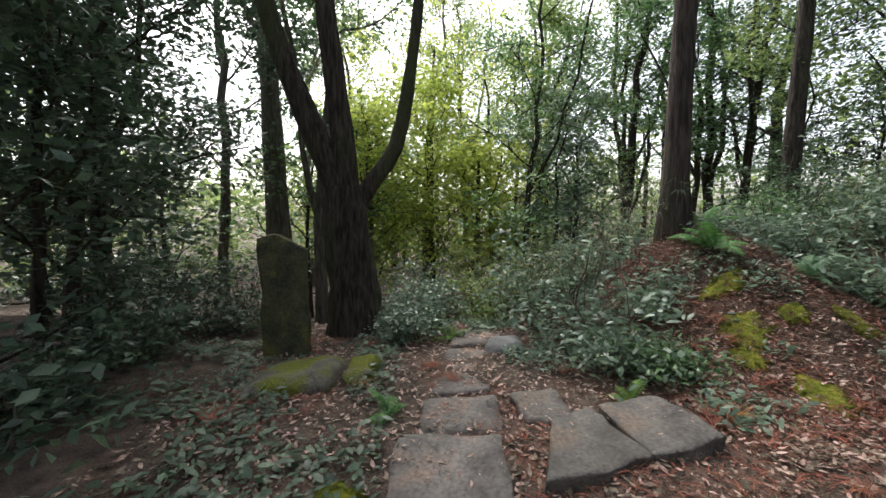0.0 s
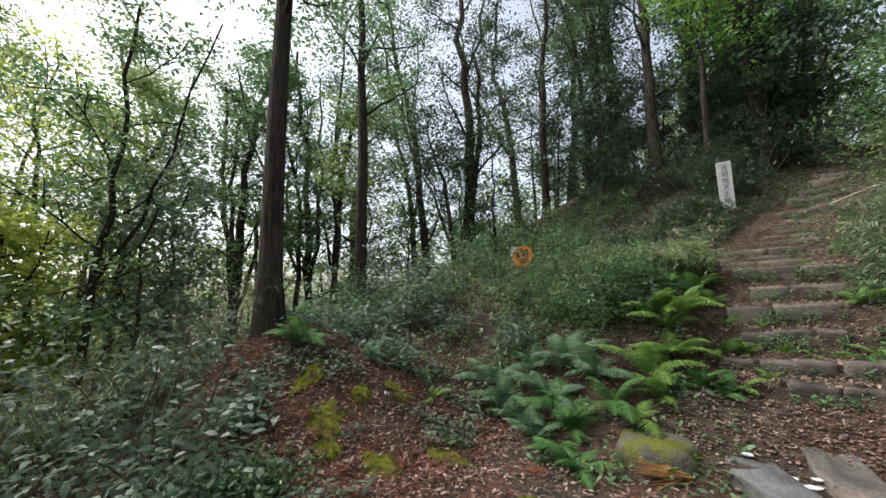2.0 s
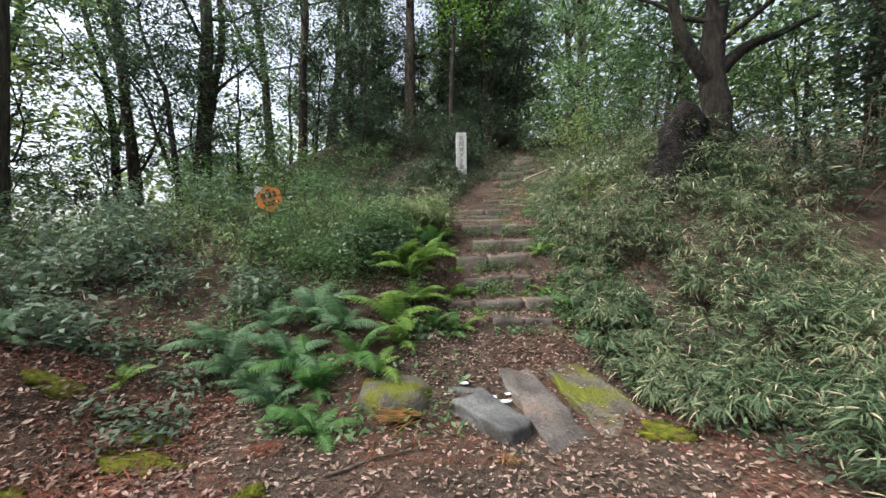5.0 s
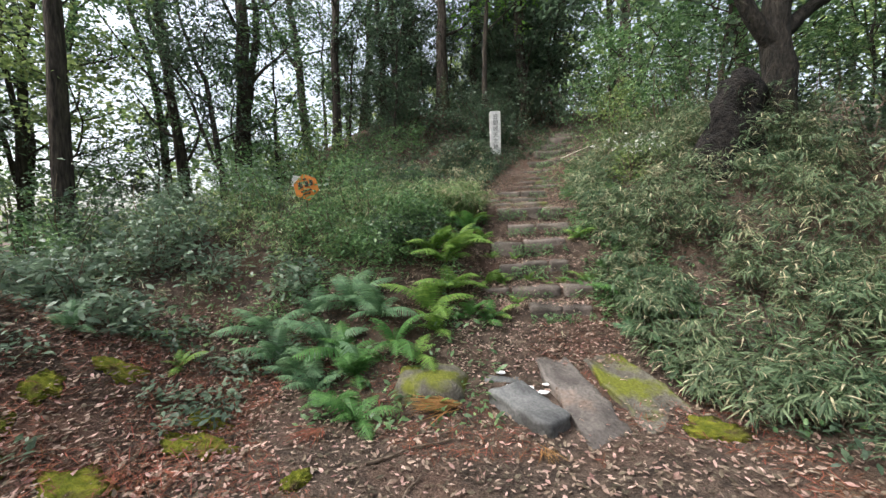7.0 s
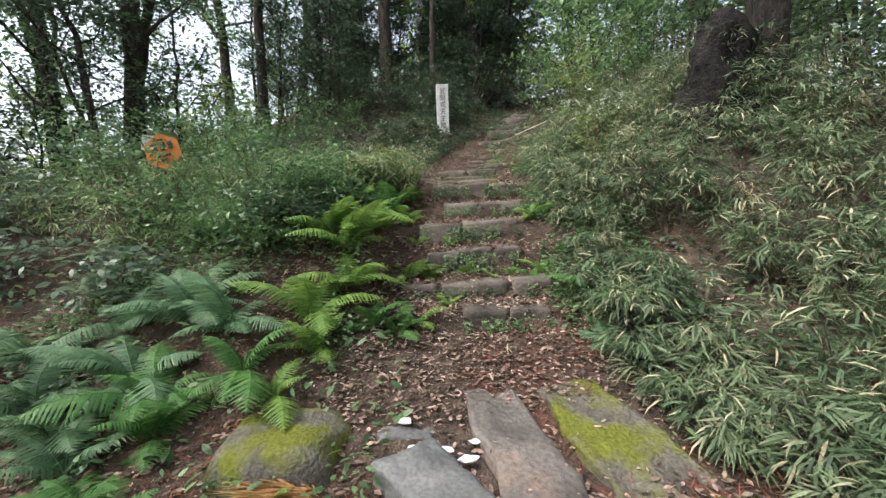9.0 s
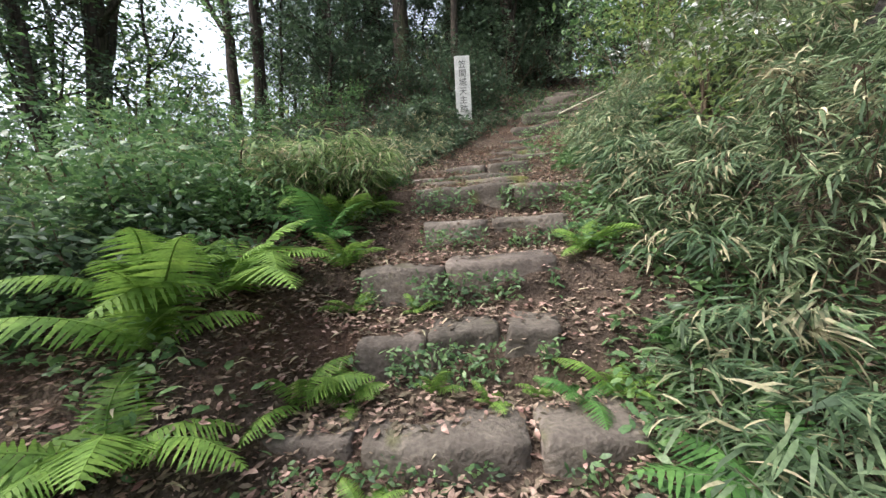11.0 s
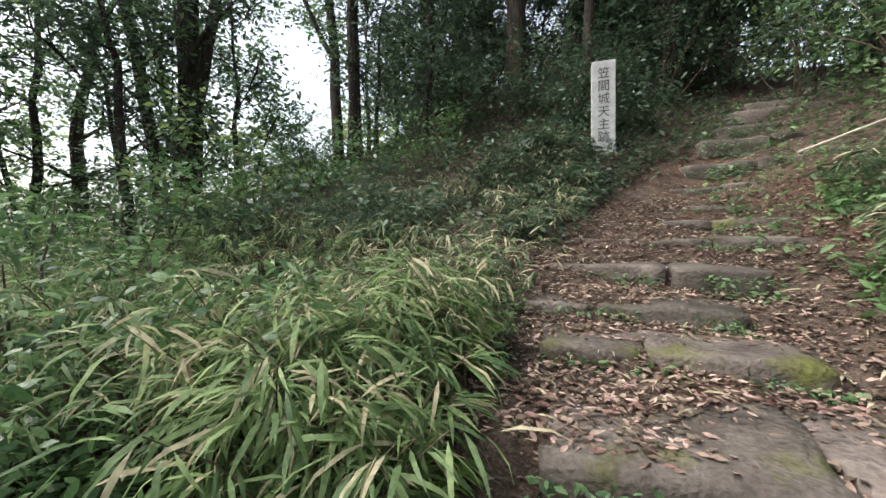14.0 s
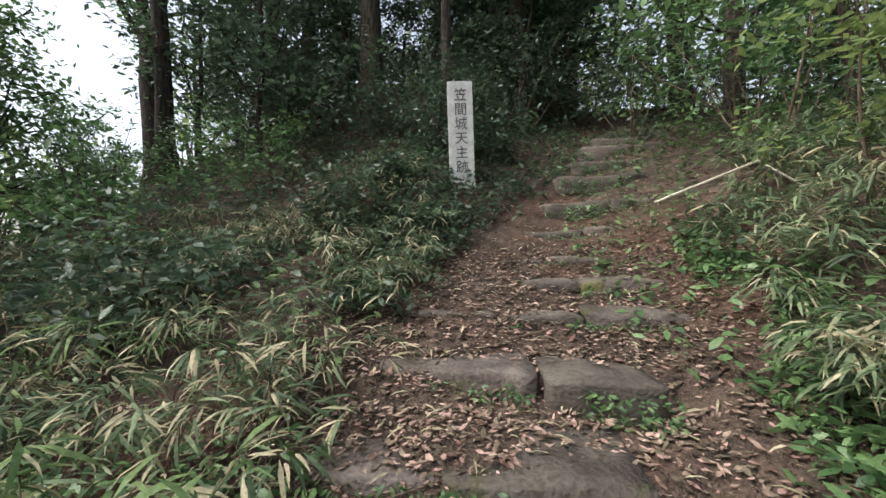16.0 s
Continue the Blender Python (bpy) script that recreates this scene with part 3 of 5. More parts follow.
fork = [
    tube(fine(from_fb((-5.31, -2.28, FB.z - 0.3), (-5.31, -2.31, 0.3), (-5.3, -2.38, 1.0), (-5.3, -2.42, 1.75))), np.linspace(0.40, 0.29, 12) + 0.16 * np.exp(-np.linspace(0, 9, 12)), 13, 0.05, 3),
    tube(fine(from_fb((-5.3, -2.42, 1.5), (-5.25, -2.62, 2.1), (-5.15, -2.98, 3.0), (-5.04, -3.35, 4.3), (-4.9, -3.7, 6.5), (-4.8, -3.8, 9.0))), np.linspace(0.22, 0.07, 12), 10, 0.05, 4),
    tube(fine(from_fb((-5.3, -2.40, 1.5), (-5.3, -2.40, 2.2), (-5.28, -2.50, 3.2), (-5.26, -2.60, 4.4), (-5.4, -2.7, 6.8), (-5.5, -2.6, 9.5))), np.linspace(0.21, 0.07, 12), 10, 0.05, 5),
    tube(fine(from_fb((-5.32, -2.30, 1.35), (-5.36, -2.02, 1.8), (-5.4, -1.68, 2.25), (-5.41, -1.50, 2.9), (-5.4, -1.36, 3.8), (-5.35, -1.25, 4.8), (-5.2, -1.3, 7.0))), np.linspace(0.15, 0.05, 12), 9, 0.06, 6),
]
tree("forked_tree", "dark mossy tree with three stems beside the path", FB, 9, 0.12, M_BARK, M_LEAFMID, lean=(0.02, -0.05), seed=11, paths=fork, crown_from=0.62, crown_r=3.2, limbs=10, clumps=6)
# its standing stone neighbour
me, mid = stone_mesh("standing_stone", [(-0.13, -0.27), (0.13, -0.25), (0.12, 0.25), (-0.12, 0.27)], 1.42, 1.75, M_STANDING, rough=0.028, rnd=0.012, seed=61, cuts=12)
for v in me.vertices:
    if v.co.z > 0.6:
        v.co.z -= 0.62 * max(0.0, v.co.y + 0.05) + 0.35 * max(0.0, -v.co.y - 0.14)
st = tagged(new("standing_stone", me), "tall upright slab of dark lichen-covered stone", "monument")
st.location, st.rotation_euler = (-4.12, -2.92, gz(-4.12, -2.92) + 0.02), (0, radians(-2), radians(8))

DARK = "slender dark-barked forest tree with evergreen leaves"
# x, y, height, radius, bark, leaf, lean, crown start, crown radius, clumps
TREES = [
    (-4.7, 2.25, 13, 0.17, M_BARKRED, M_LEAF, (0.0, 0.0), 0.36, 2.4),
    (-6.9, 6.1, 13, 0.17, M_BARK, M_LEAF, (0.01, 0.0), 0.38, 2.6),
    (-14.5, 6.7, 14, 0.22, M_BARK, M_LEAF, (0, 0), 0.35, 2.6),
    (-13.0, 2.5, 10, 0.15, M_BARK, M_LEAFMID, (0.02, 0.18), 0.4, 2.4),
    (-11.6, 9.1, 13, 0.15, M_BARK, M_LEAFDARK, (0, 0.03), 0.3, 2.4),
    (-12.6, 8.2, 12, 0.12, M_BARK, M_LEAF, (0, -0.04), 0.3, 2.2),
    (-9.9, -5.0, 13, 0.36, M_BARKGREY, M_LEAFDARK, (0, 0), 0.45, 2.6),
    (-10.2, -6.7, 13, 0.15, M_BARKGREY, M_LEAFDARK, (0, 0.02), 0.3, 2.4),
    (-8.2, -3.5, 11, 0.14, M_BARKGREY, M_LEAF, (0, 0), 0.5, 2.2),
    (-15.0, 13.2, 14, 0.3, M_BARK, M_LEAF, (0.0, 0.04), 0.3, 2.6),
    (-6.43, 10.97, 12, 0.25, M_BARK, M_LEAFDARK, (0.0, 0), 0.3, 2.6),
    (-6.24, 9.76, 6.5, 0.10, M_BARK, M_LEAFDARK, (-0.12, 0.05), 0.35, 1.9),
    (-6.6, 16.2, 13, 0.2, M_BARK, M_LEAFDARK, (-0.02, 0), 0.35, 2.4),
    (-4.4, 17.5, 13, 0.2, M_BARK, M_LEAF, (0.02, 0), 0.3, 2.4),
    (-2.76, 17.0, 14, 0.22, M_BARK, M_LEAFDARK, (0, 0), 0.3, 2.6),
    (-2.4, 18.8, 14, 0.4, M_BARK, M_LEAFDARK, (0, 0), 0.3, 3.0),
    (-4.5, 13.9, 12, 0.17, M_BARK, M_LEAFDARK, (0.01, 0), 0.3, 2.3),
    (-3.0, 15.3, 12, 0.15, M_BARK, M_LEAF, (0, 0), 0.3, 2.3),
    (2.0, 18.6, 13, 0.36, M_BARKGREY, M_LEAFDARK, (0, 0), 0.4, 2.8),
    (3.2, 18.4, 12, 0.14, M_BARK, M_LEAF, (0.06, 0), 0.4, 2.4),
    (4.7, 19.2, 12, 0.13, M_BARKGREY, M_LEAF, (0, 0), 0.3, 2.6),
    (0.6, 17.2, 12, 0.2, M_BARK, M_LEAFDARK, (0, 0), 0.25, 2.6),
    (6.5, 16.5, 12, 0.16, M_BARK, M_LEAF, (0, 0), 0.15, 3.0),
    (5.4, 13.0, 10, 0.14, M_BARK, M_LEAF, (0, 0), 0.15, 2.8),
    (8.5, 12.0, 12, 0.2, M_BARK, M_LEAF, (0, 0), 0.15, 3.2),
    (9.0, 7.0, 12, 0.2, M_BARK, M_LEAFDARK, (0, 0), 0.15, 3.2),
    (8.2, 3.0, 11, 0.2, M_BARK, M_LEAFDARK, (0, 0), 0.2, 3.0),
    # the next two stand unseen behind the camera, added to hold back light
    (7.0, -2.5, 12, 0.25, M_BARK, M_LEAFDARK, (0, 0), 0.25, 3.2),
    (2.5, -6.5, 12, 0.25, M_BARK, M_LEAFDARK, (0, 0), 0.3, 3.2),
    (-2.6, -8.0, 12, 0.22, M_BARK, M_LEAFDARK, (0, 0), 0.15, 3.2),
    (-5.8, -6.4, 8, 0.12, M_BARK, M_LEAFDARK, (0, 0.02), 0.12, 2.4),
    (-7.5, -7.6, 10, 0.14, M_BARK, M_LEAFDARK, (0, 0), 0.15, 2.6),
    (-16.5, 8.0, 14, 0.18, M_BARK, M_LEAFMID, (0, 0), 0.2, 3.4),
    (-18.0, -6.5, 14, 0.18, M_BARKGREY, M_LEAFMID, (0, 0), 0.2, 3.4),
    (-19.0, 5.0, 15, 0.18, M_BARK, M_LEAFMID, (0, 0), 0.2, 3.8),
    (-20.0, -1.0, 15, 0.18, M_BARK, M_LEAFMID, (0, 0), 0.25, 3.8),
    (-15.0, 12.0, 14, 0.18, M_BARK, M_LEAF, (0, 0), 0.2, 3.4),
    (-11.5, 14.5, 13, 0.18, M_BARK, M_LEAF, (0, 0), 0.25, 3.2),
    (-23.0, 1.5, 17, 0.2, M_BARK, M_LEAFMID, (0, 0), 0.2, 4.6),
    (-24.0, 7.0, 17, 0.2, M_BARK, M_LEAFMID, (0, 0), 0.2, 4.6),
    (-22.0, -5.0, 16, 0.2, M_BARK, M_LEAFMID, (0, 0), 0.2, 4.6),
    (-18.5, 11.0, 16, 0.2, M_BARK, M_LEAFMID, (0, 0), 0.2, 4.4),
    (-9.2, 1.2, 9, 0.09, M_BARK, M_LEAF, (0.03, 0.1), 0.3, 2.2),
    (-4.4, -5.6, 5.5, 0.09, M_BARK, M_LEAFDARK, (0.05, 0.05), 0.12, 2.0),
    (-0.6, 14.6, 12, 0.24, M_BARK, M_LEAFDARK, (0.02, -0.02), 0.22, 3.6),
    (2.6, 14.9, 12, 0.22, M_BARK, M_LEAFDARK, (-0.02, -0.02), 0.25, 3.6),
    (-9.5, 12.5, 13, 0.2, M_BARK, M_LEAF, (0.05, 0), 0.2, 3.2),
    (-13.5, 9.5, 14, 0.2, M_BARK, M_LEAF, (0.03, 0), 0.15, 3.4),
    (-2.4, -4.9, 5.0, 0.08, M_BARK, M_LEAFDARK, (-0.05, 0.06), 0.15, 1.8),
]
for k, (x, y, h, rad, bark, leaf, lean, c0, cr_) in enumerate(TREES):
    near = math.hypot(x, y - 4) < 13
    tree("tree", {M_BARKGREY: "grey-barked forest tree with a loose crown", M_BARKRED: "straight red-brown trunked conifer above the bank"}.get(bark, DARK), at_ground(x, y), h, rad, bark, leaf,
         lean=lean, seed=100 + k, crown_from=c0, crown_r=cr_, limbs=11, clumps=7, per=32, group="forest trees", leaf_size=0.115 if near else 0.17, bend=0.02 if k < 2 or rad > 0.3 else 0.085, fork=k > 1 and rad < 0.3)
# yellow-green maples down the slope
for k, (x, y, h, cr_) in enumerate([(-13.5, -0.9, 7.5, 3.4), (-16.0, 1.8, 10, 4.0), (-15.0, -3.4, 8, 3.2), (-19.5, 3.5, 12, 4.4), (-11.0, 0.3, 5.0, 2.2), (-12.5, -3.0, 6.5, 2.6), (-17.5, -1.0, 11, 4.0)]):
    tree("maple_tree", "young maple with yellow-green autumn leaves", at_ground(x, y), h, 0.13, M_BARK, M_LEAFYELLOW, lean=(0.02, 0.03), seed=300 + k, crown_from=0.12, crown_r=cr_,
         limbs=14, clumps=8, per=26, leaf_size=0.17, group="yellow maples", spread=0.42)
tree("young_tree", "young tree with fresh bright green leaves", at_ground(0.9, 13.6), 8.0, 0.11, M_BARK, M_LEAFBRIGHT, seed=330, crown_from=0.42, crown_r=2.9, limbs=11, clumps=8, per=30, leaf_size=0.14)
tree("young_tree", "thin young tree with olive green leaves", at_ground(-8.3, 7.4), 8.0, 0.09, M_BARK, M_LEAFMID, seed=331, crown_from=0.3, crown_r=2.0, limbs=9, clumps=7, per=26, leaf_size=0.14)
# old hollow tree on the bank right of the steps
bx, by = 5.34, 6.5
bz = gz(bx, by)
old = [
    tube(fine([(0, 0, -0.4), (0.0, 0.0, 0.6), (0.05, 0, 1.3), (0.0, 0.05, 2.0), (0.15, 0.1, 3.2), (0.3, 0.1, 5.0), (0.5, 0.2, 8.0)], 16), np.concatenate([[0.45, 0.34, 0.28], np.linspace(0.25, 0.12, 13)]), 14, 0.07, 21),
    tube(fine([(-0.05, 0, 1.7), (-0.5, -0.05, 2.3), (-0.75, 0.0, 3.2), (-0.8, 0.1, 5.0)]), np.linspace(0.14, 0.05, 12), 9, 0.06, 22),
    tube(fine([(0.1, 0, 1.9), (0.7, 0.1, 2.4), (1.4, 0.2, 2.7), (2.4, 0.4, 3.2)]), np.linspace(0.13, 0.04, 12), 9, 0.06, 23),
]
tree("old_tree", "massive dark old tree on the bank above the bamboo", (bx, by, bz), 8.5, 0.2, M_BARKOLD, M_LEAFDARK, seed=340, paths=old, crown_from=0.3, crown_r=4.4, limbs=18, clumps=9, per=26, leaf_size=0.16)
v, f = tube(fine([(0, 0, -0.3), (0.05, 0, 0.3), (0.12, 0, 0.8), (0.22, 0, 1.25), (0.32, 0, 1.55)], 10), [0.58, 0.5, 0.45, 0.4, 0.37, 0.34, 0.31, 0.27, 0.2, 0.09], 15, 0.14, 24)
tagged(new("hollow_stump", mesh_of("hollow_stump", v, f, M_CHAR, True)), "blackened hollow stump leaning beside the old tree", "stump").location = at_ground(4.52, 6.45, -0.12)

# understorey trees, copied from a few grown ones
r = np.random.default_rng(55)
PROTO = [tree("small_tree", lab, at_ground(x, y), h, 0.06, M_BARK, leaf, lean=(0.03, 0.02), seed=400 + k, crown_from=0.08, crown_r=cr_, limbs=11, clumps=6, per=17, leaf_size=0.135, bend=0.09, group="understorey trees", spread=0.22)
         for k, (lab, x, y, h, cr_, leaf) in enumerate([
             ("small evergreen tree leafy down to the ground", -5.6, 11.4, 5.0, 1.7, M_LEAF), ("small dark evergreen tree under taller trees", -2.2, 13.0, 4.5, 1.6, M_LEAFDARK),
             ("slender young tree with green leaves", 4.9, 10.6, 5.0, 1.6, M_LEAF), ("small grey-green tree on the slope", -9.6, 2.2, 5.0, 1.8, M_LEAFGREY), ("small dark evergreen tree under taller trees", -3.4, -5.0, 4.2, 1.7, M_LEAFDARK)])]
# the last zone lies out of view behind the camera, planted to close off light
ZONES = [(10, -13, -4, 11, 20, (0, 1, 0)), (24, -3.5, 4, 14.2, 21, (1, 1, 4)), (9, 5.2, 11, 8.5, 18, (2, 2, 0)), (5, -22, -11, 2, 10, (3, 2)), (2, -17, -10, -4.5, -2.5, (2, 3)), (4, -13, -5.5, -11, -6.4, (4, 4, 1)), (11, 6.3, 11, 0, 9, (1, 4, 1)), (3, -1, 7, -11, -6, (4, 1))]
for n, x0, x1, y0, y1, kinds in ZONES:
    for _ in range(n):
        x, y = r.uniform(x0, x1), r.uniform(y0, y1)
        k = r.uniform(0.75, 1.35)
        copy_thing(PROTO[kinds[r.integers(len(kinds))]], pose(*at_ground(x, y), 0, 0, r.uniform(0, 360)) @ Matrix.Diagonal((k, k, k, 1)))

# woods beyond, round about
FAR = tagged(new("far_woods"), "distant mixed green woods round the hill", "woods", kind="stuff")
r = np.random.default_rng(77)
parts, trunks = [], []
for k in range(115):
    a = r.uniform(0, 2 * math.pi)
    d = r.uniform(21, 50)
    x, y = d * math.cos(a), 4 + d * math.sin(a)
    open_side = 95 < math.degrees(a) < 165
    if open_side and r.uniform() < 0.45:
        continue
    h = r.uniform(6, 11)
    z0 = gz(x, y)
    c = np.stack([x + r.normal(size=44) * 2.0, y + r.normal(size=44) * 2.0, z0 + r.uniform(0.02, 1.0, 44) * h], -1)
    parts.append(leaf_cloud(c, 16, 0.7, 0.58, r))
    trunks.append(tube([(x, y, z0 - 0.5), (x + r.normal() * 0.3, y, z0 + h * 0.5), (x, y + r.normal() * 0.3, z0 + h * 0.9)], [0.2, 0.15, 0.06], 5))
v, f = join(parts)
child("foliage", mesh_of("foliage", v, f, M_LEAFMID), FAR)
v, f = join(trunks)
child("trunks", mesh_of("trunks", v, f, M_BARK, True), FAR)


# ---------------------------------------------------------------- undergrowth
def shrub(x, y, h, w, leaf, seed, label, leaf_size=0.075, clumps=26, per=16, template=OVAL, dz=0.0, group="shrubs"):
    r = np.random.default_rng(seed)
    ob = tagged(new("shrub"), label, "shrub", group)
    ob.location = at_ground(x, y, dz)
    stems, centres = [], []
    for k in range(7):
        a = r.uniform(0, 6.28)
        p = limb_path((r.normal() * 0.08, r.normal() * 0.08, -0.08), (math.cos(a) * 0.75 * w / h, math.sin(a) * 0.75 * w / h, 1.0), h * r.uniform(0.7, 1.05), 0.14, 6, r)
        stems.append(tube(p, np.linspace(0.014, 0.004, 7), 5))
        for q in range(clumps // 7):
            centres.append(p[r.integers(2, 7)] + r.normal(size=3) * np.array([w * 0.28, w * 0.28, h * 0.14]))
    v, f = join(stems)
    child("branchwork", mesh_of("branchwork", v, f, M_TWIG, True), ob)
    centres = np.array(centres)
    centres[:, 2] = np.maximum(centres[:, 2], 0.05)
    v, f = leaf_cloud(centres, per, 0.10, leaf_size, r, template, 0.7)
    child("foliage", mesh_of("foliage", v, f, leaf), ob)
    return ob


EV = "evergreen shrub with small glossy dark leaves"
GR = "low shrub with grey-green leaves on the slope"
SHRUBS = [
    (-0.6, 5.8, 0.6, 0.55, M_LEAF, EV), (-0.45, 6.15, 0.5, 0.5, M_LEAF, EV), (-0.9, 5.0, 0.6, 0.6, M_LEAF, EV), (-0.65, 5.3, 0.5, 0.5, M_LEAFDARK, EV), (-1.4, 5.2, 0.6, 0.6, M_LEAF, EV), (-2.2, 4.8, 0.6, 0.6, M_LEAFGREY, GR),
    (0.6, 10.9, 0.24, 0.3, M_LEAFDARK, EV), (0.75, 12.4, 0.5, 0.5, M_LEAFDARK, EV), (1.6, 12.6, 0.7, 0.5, M_LEAFDARK, EV), (0.2, 11.6, 0.4, 0.5, M_LEAFDARK, EV),
    (-1.9, 5.6, 0.9, 0.7, M_LEAF, EV), (-2.7, 5.9, 1.0, 0.8, M_LEAF, EV), (-1.2, 5.9, 0.8, 0.7, M_LEAF, EV), (-0.55, 5.6, 0.6, 0.5, M_LEAF, EV), (-0.7, 6.5, 0.8, 0.7, M_LEAF, EV),
    (-1.7, 6.6, 1.1, 0.8, M_LEAF, EV), (-3.3, 6.6, 1.1, 0.9, M_LEAFGREY, GR), (-4.2, 5.6, 0.9, 0.9, M_LEAFGREY, GR), (-4.0, 6.6, 1.3, 1.0, M_LEAF, EV), (-5.2, 6.2, 1.3, 1.0, M_LEAFGREY, GR),
    (-3.4, 4.9, 0.6, 0.6, M_LEAFGREY, GR), (-4.6, 4.6, 0.7, 0.7, M_LEAFGREY, GR), (-5.6, 4.6, 1.1, 0.9, M_LEAF, EV), (-6.0, 5.4, 1.4, 1.0, M_LEAFDARK, EV), (-5.0, 8.0, 1.6, 1.1, M_LEAF, EV),
    (-3.0, 8.0, 1.3, 1.0, M_LEAF, EV), (-2.0, 8.4, 1.2, 1.0, M_LEAFDARK, EV), (-3.6, 9.4, 1.6, 1.1, M_LEAFMID, GR), (-1.0, 9.4, 0.9, 0.9, M_LEAFDARK, EV), (-5.4, 10.4, 1.8, 1.2, M_LEAF, EV),
    (-2.4, 10.6, 1.5, 1.1, M_LEAF, EV), (-0.4, 11.0, 0.9, 0.9, M_LEAFDARK, EV), (-1.4, 12.0, 1.2, 1.0, M_LEAF, EV), (0.1, 13.0, 1.1, 1.0, M_LEAFDARK, EV), (1.0, 13.4, 1.2, 1.0, M_LEAFDARK, EV), (1.4, 14.6, 1.3, 1.0, M_LEAFDARK, EV),
    (-2.9, 0.45, 0.55, 0.55, M_LEAFGREY, GR), (-3.5, 3.3, 0.6, 0.55, M_LEAFGREY, GR), (-4.1, 3.7, 0.85, 0.75, M_LEAFGREY, GR), (-4.6, 3.3, 0.7, 0.7, M_LEAFGREY, GR), (-3.7, 1.25, 0.5, 0.5, M_LEAFGREY, GR), (-3.3, 0.55, 1.05, 0.8, M_LEAFGREY, GR), (-4.0, 0.7, 1.45, 1.0, M_LEAFGREY, GR), (-4.6, 0.3, 1.0, 0.8, M_LEAFGREY, GR), (-5.6, 0.95, 1.5, 1.2, M_LEAFGREY, GR),
    (-5.9, 2.6, 1.0, 0.9, M_LEAF, EV), (-2.7, 1.0, 0.4, 0.4, M_LEAF, EV), (-6.6, 1.2, 1.6, 1.2, M_LEAFMID, GR), (-7.6, 0.2, 1.8, 1.3, M_LEAFMID, GR), (-6.0, -0.1, 1.0, 0.9, M_LEAFMID, GR),
    (-5.4, -1.2, 0.8, 0.7, M_LEAFGREY, GR), (-6.3, -1.4, 1.1, 0.9, M_LEAFGREY, GR), (-4.6, -1.5, 0.5, 0.5, M_LEAFGREY, GR), (-8.8, 1.6, 1.8, 1.3, M_LEAFGREY, GR), (-8.0, 3.2, 1.6, 1.2, M_LEAFGREY, GR),
    (-7.2, 4.8, 1.5, 1.1, M_LEAFDARK, EV), (-7.8, 6.8, 1.8, 1.3, M_LEAF, EV), (-9.0, 5.0, 2.0, 1.4, M_LEAFGREY, GR), (-10.5, 3.4, 2.0, 1.4, M_LEAFGREY, GR), (-8.8, 8.4, 2.0, 1.4, M_LEAF, EV),
    (-5.0, -4.0, 0.9, 0.9, M_LEAFDARK, EV), (-4.2, -4.6, 1.2, 1.0, M_LEAFDARK, EV), (-3.4, -4.4, 0.7, 0.8, M_LEAFDARK, EV), (-6.4, -4.6, 1.4, 1.1, M_LEAFDARK, EV), (-7.6, -5.0, 1.7, 1.2, M_LEAFDARK, EV), (-2.2, -4.3, 0.6, 0.7, M_LEAFDARK, EV),
    (3.9, 9.3, 2.2, 1.0, M_LEAFMID, "tall leafy light green shrub beside the steps"), (4.6, 8.4, 2.0, 1.1, M_LEAF, EV), (4.4, 10.6, 2.2, 1.1, M_LEAF, EV),
    (4.6, 11.6, 2.6, 1.3, M_LEAF, EV), (3.9, 13.2, 2.2, 1.2, M_LEAFDARK, EV), (6.4, 9.0, 2.5, 1.4, M_LEAF, EV), (6.6, 5.5, 1.8, 1.3, M_LEAFDARK, EV), (6.8, 3.6, 1.8, 1.3, M_LEAFDARK, EV), (5.6, 8.0, 2.0, 1.2, M_LEAFDARK, EV),
]
for k, (x, y, h, w, leaf, label) in enumerate(SHRUBS):
    near = math.hypot(x + 0.5, y - 2.5) < 5.5
    shrub(x, y, h, w, leaf, 500 + k, label, leaf_size=(0.1 if leaf is M_LEAFGREY else 0.058) if near else 0.085, clumps=(42 if leaf is M_LEAFGREY else 63) if near else 56, per=(12 if leaf is M_LEAFGREY else 26) if near else 20, template=OVAL if near else LEAF)


r = np.random.default_rng(66)
for n, x0, x1, y0, y1, h, leaf in ((24, -3, 1.8, 12.4, 16.5, 1.5, M_LEAFDARK), (10, 1.5, 3.2, 13.5, 17, 1.5, M_LEAFDARK), (18, -9.5, -3, 8.5, 14, 1.4, M_LEAF), (10, -7.5, -3.5, 3.6, 6.2, 0.8, M_LEAFGREY), (5, -7.2, -5.4, 1.2, 3.4, 0.7, M_LEAFGREY),
                                   (7, -7.5, -2.6, -6.5, -4.2, 1.0, M_LEAFDARK), (8, 4.8, 7.5, 9, 14, 1.8, M_LEAFDARK), (6, -12, -7, -1.5, 3, 1.6, M_LEAFGREY), (14, 5.6, 9.5, 1.5, 9, 1.4, M_LEAFDARK), (12, 3.0, 7.5, 14.8, 18, 1.7, M_LEAFDARK)):
    for k in range(n):
        shrub(r.uniform(x0, x1), r.uniform(y0, y1), h * r.uniform(0.7, 1.3), h * r.uniform(0.6, 0.9) + 0.15, leaf, int(r.integers(1e6)), EV if leaf in (M_LEAF, M_LEAFDARK) else GR, leaf_size=0.09, clumps=42, per=15)


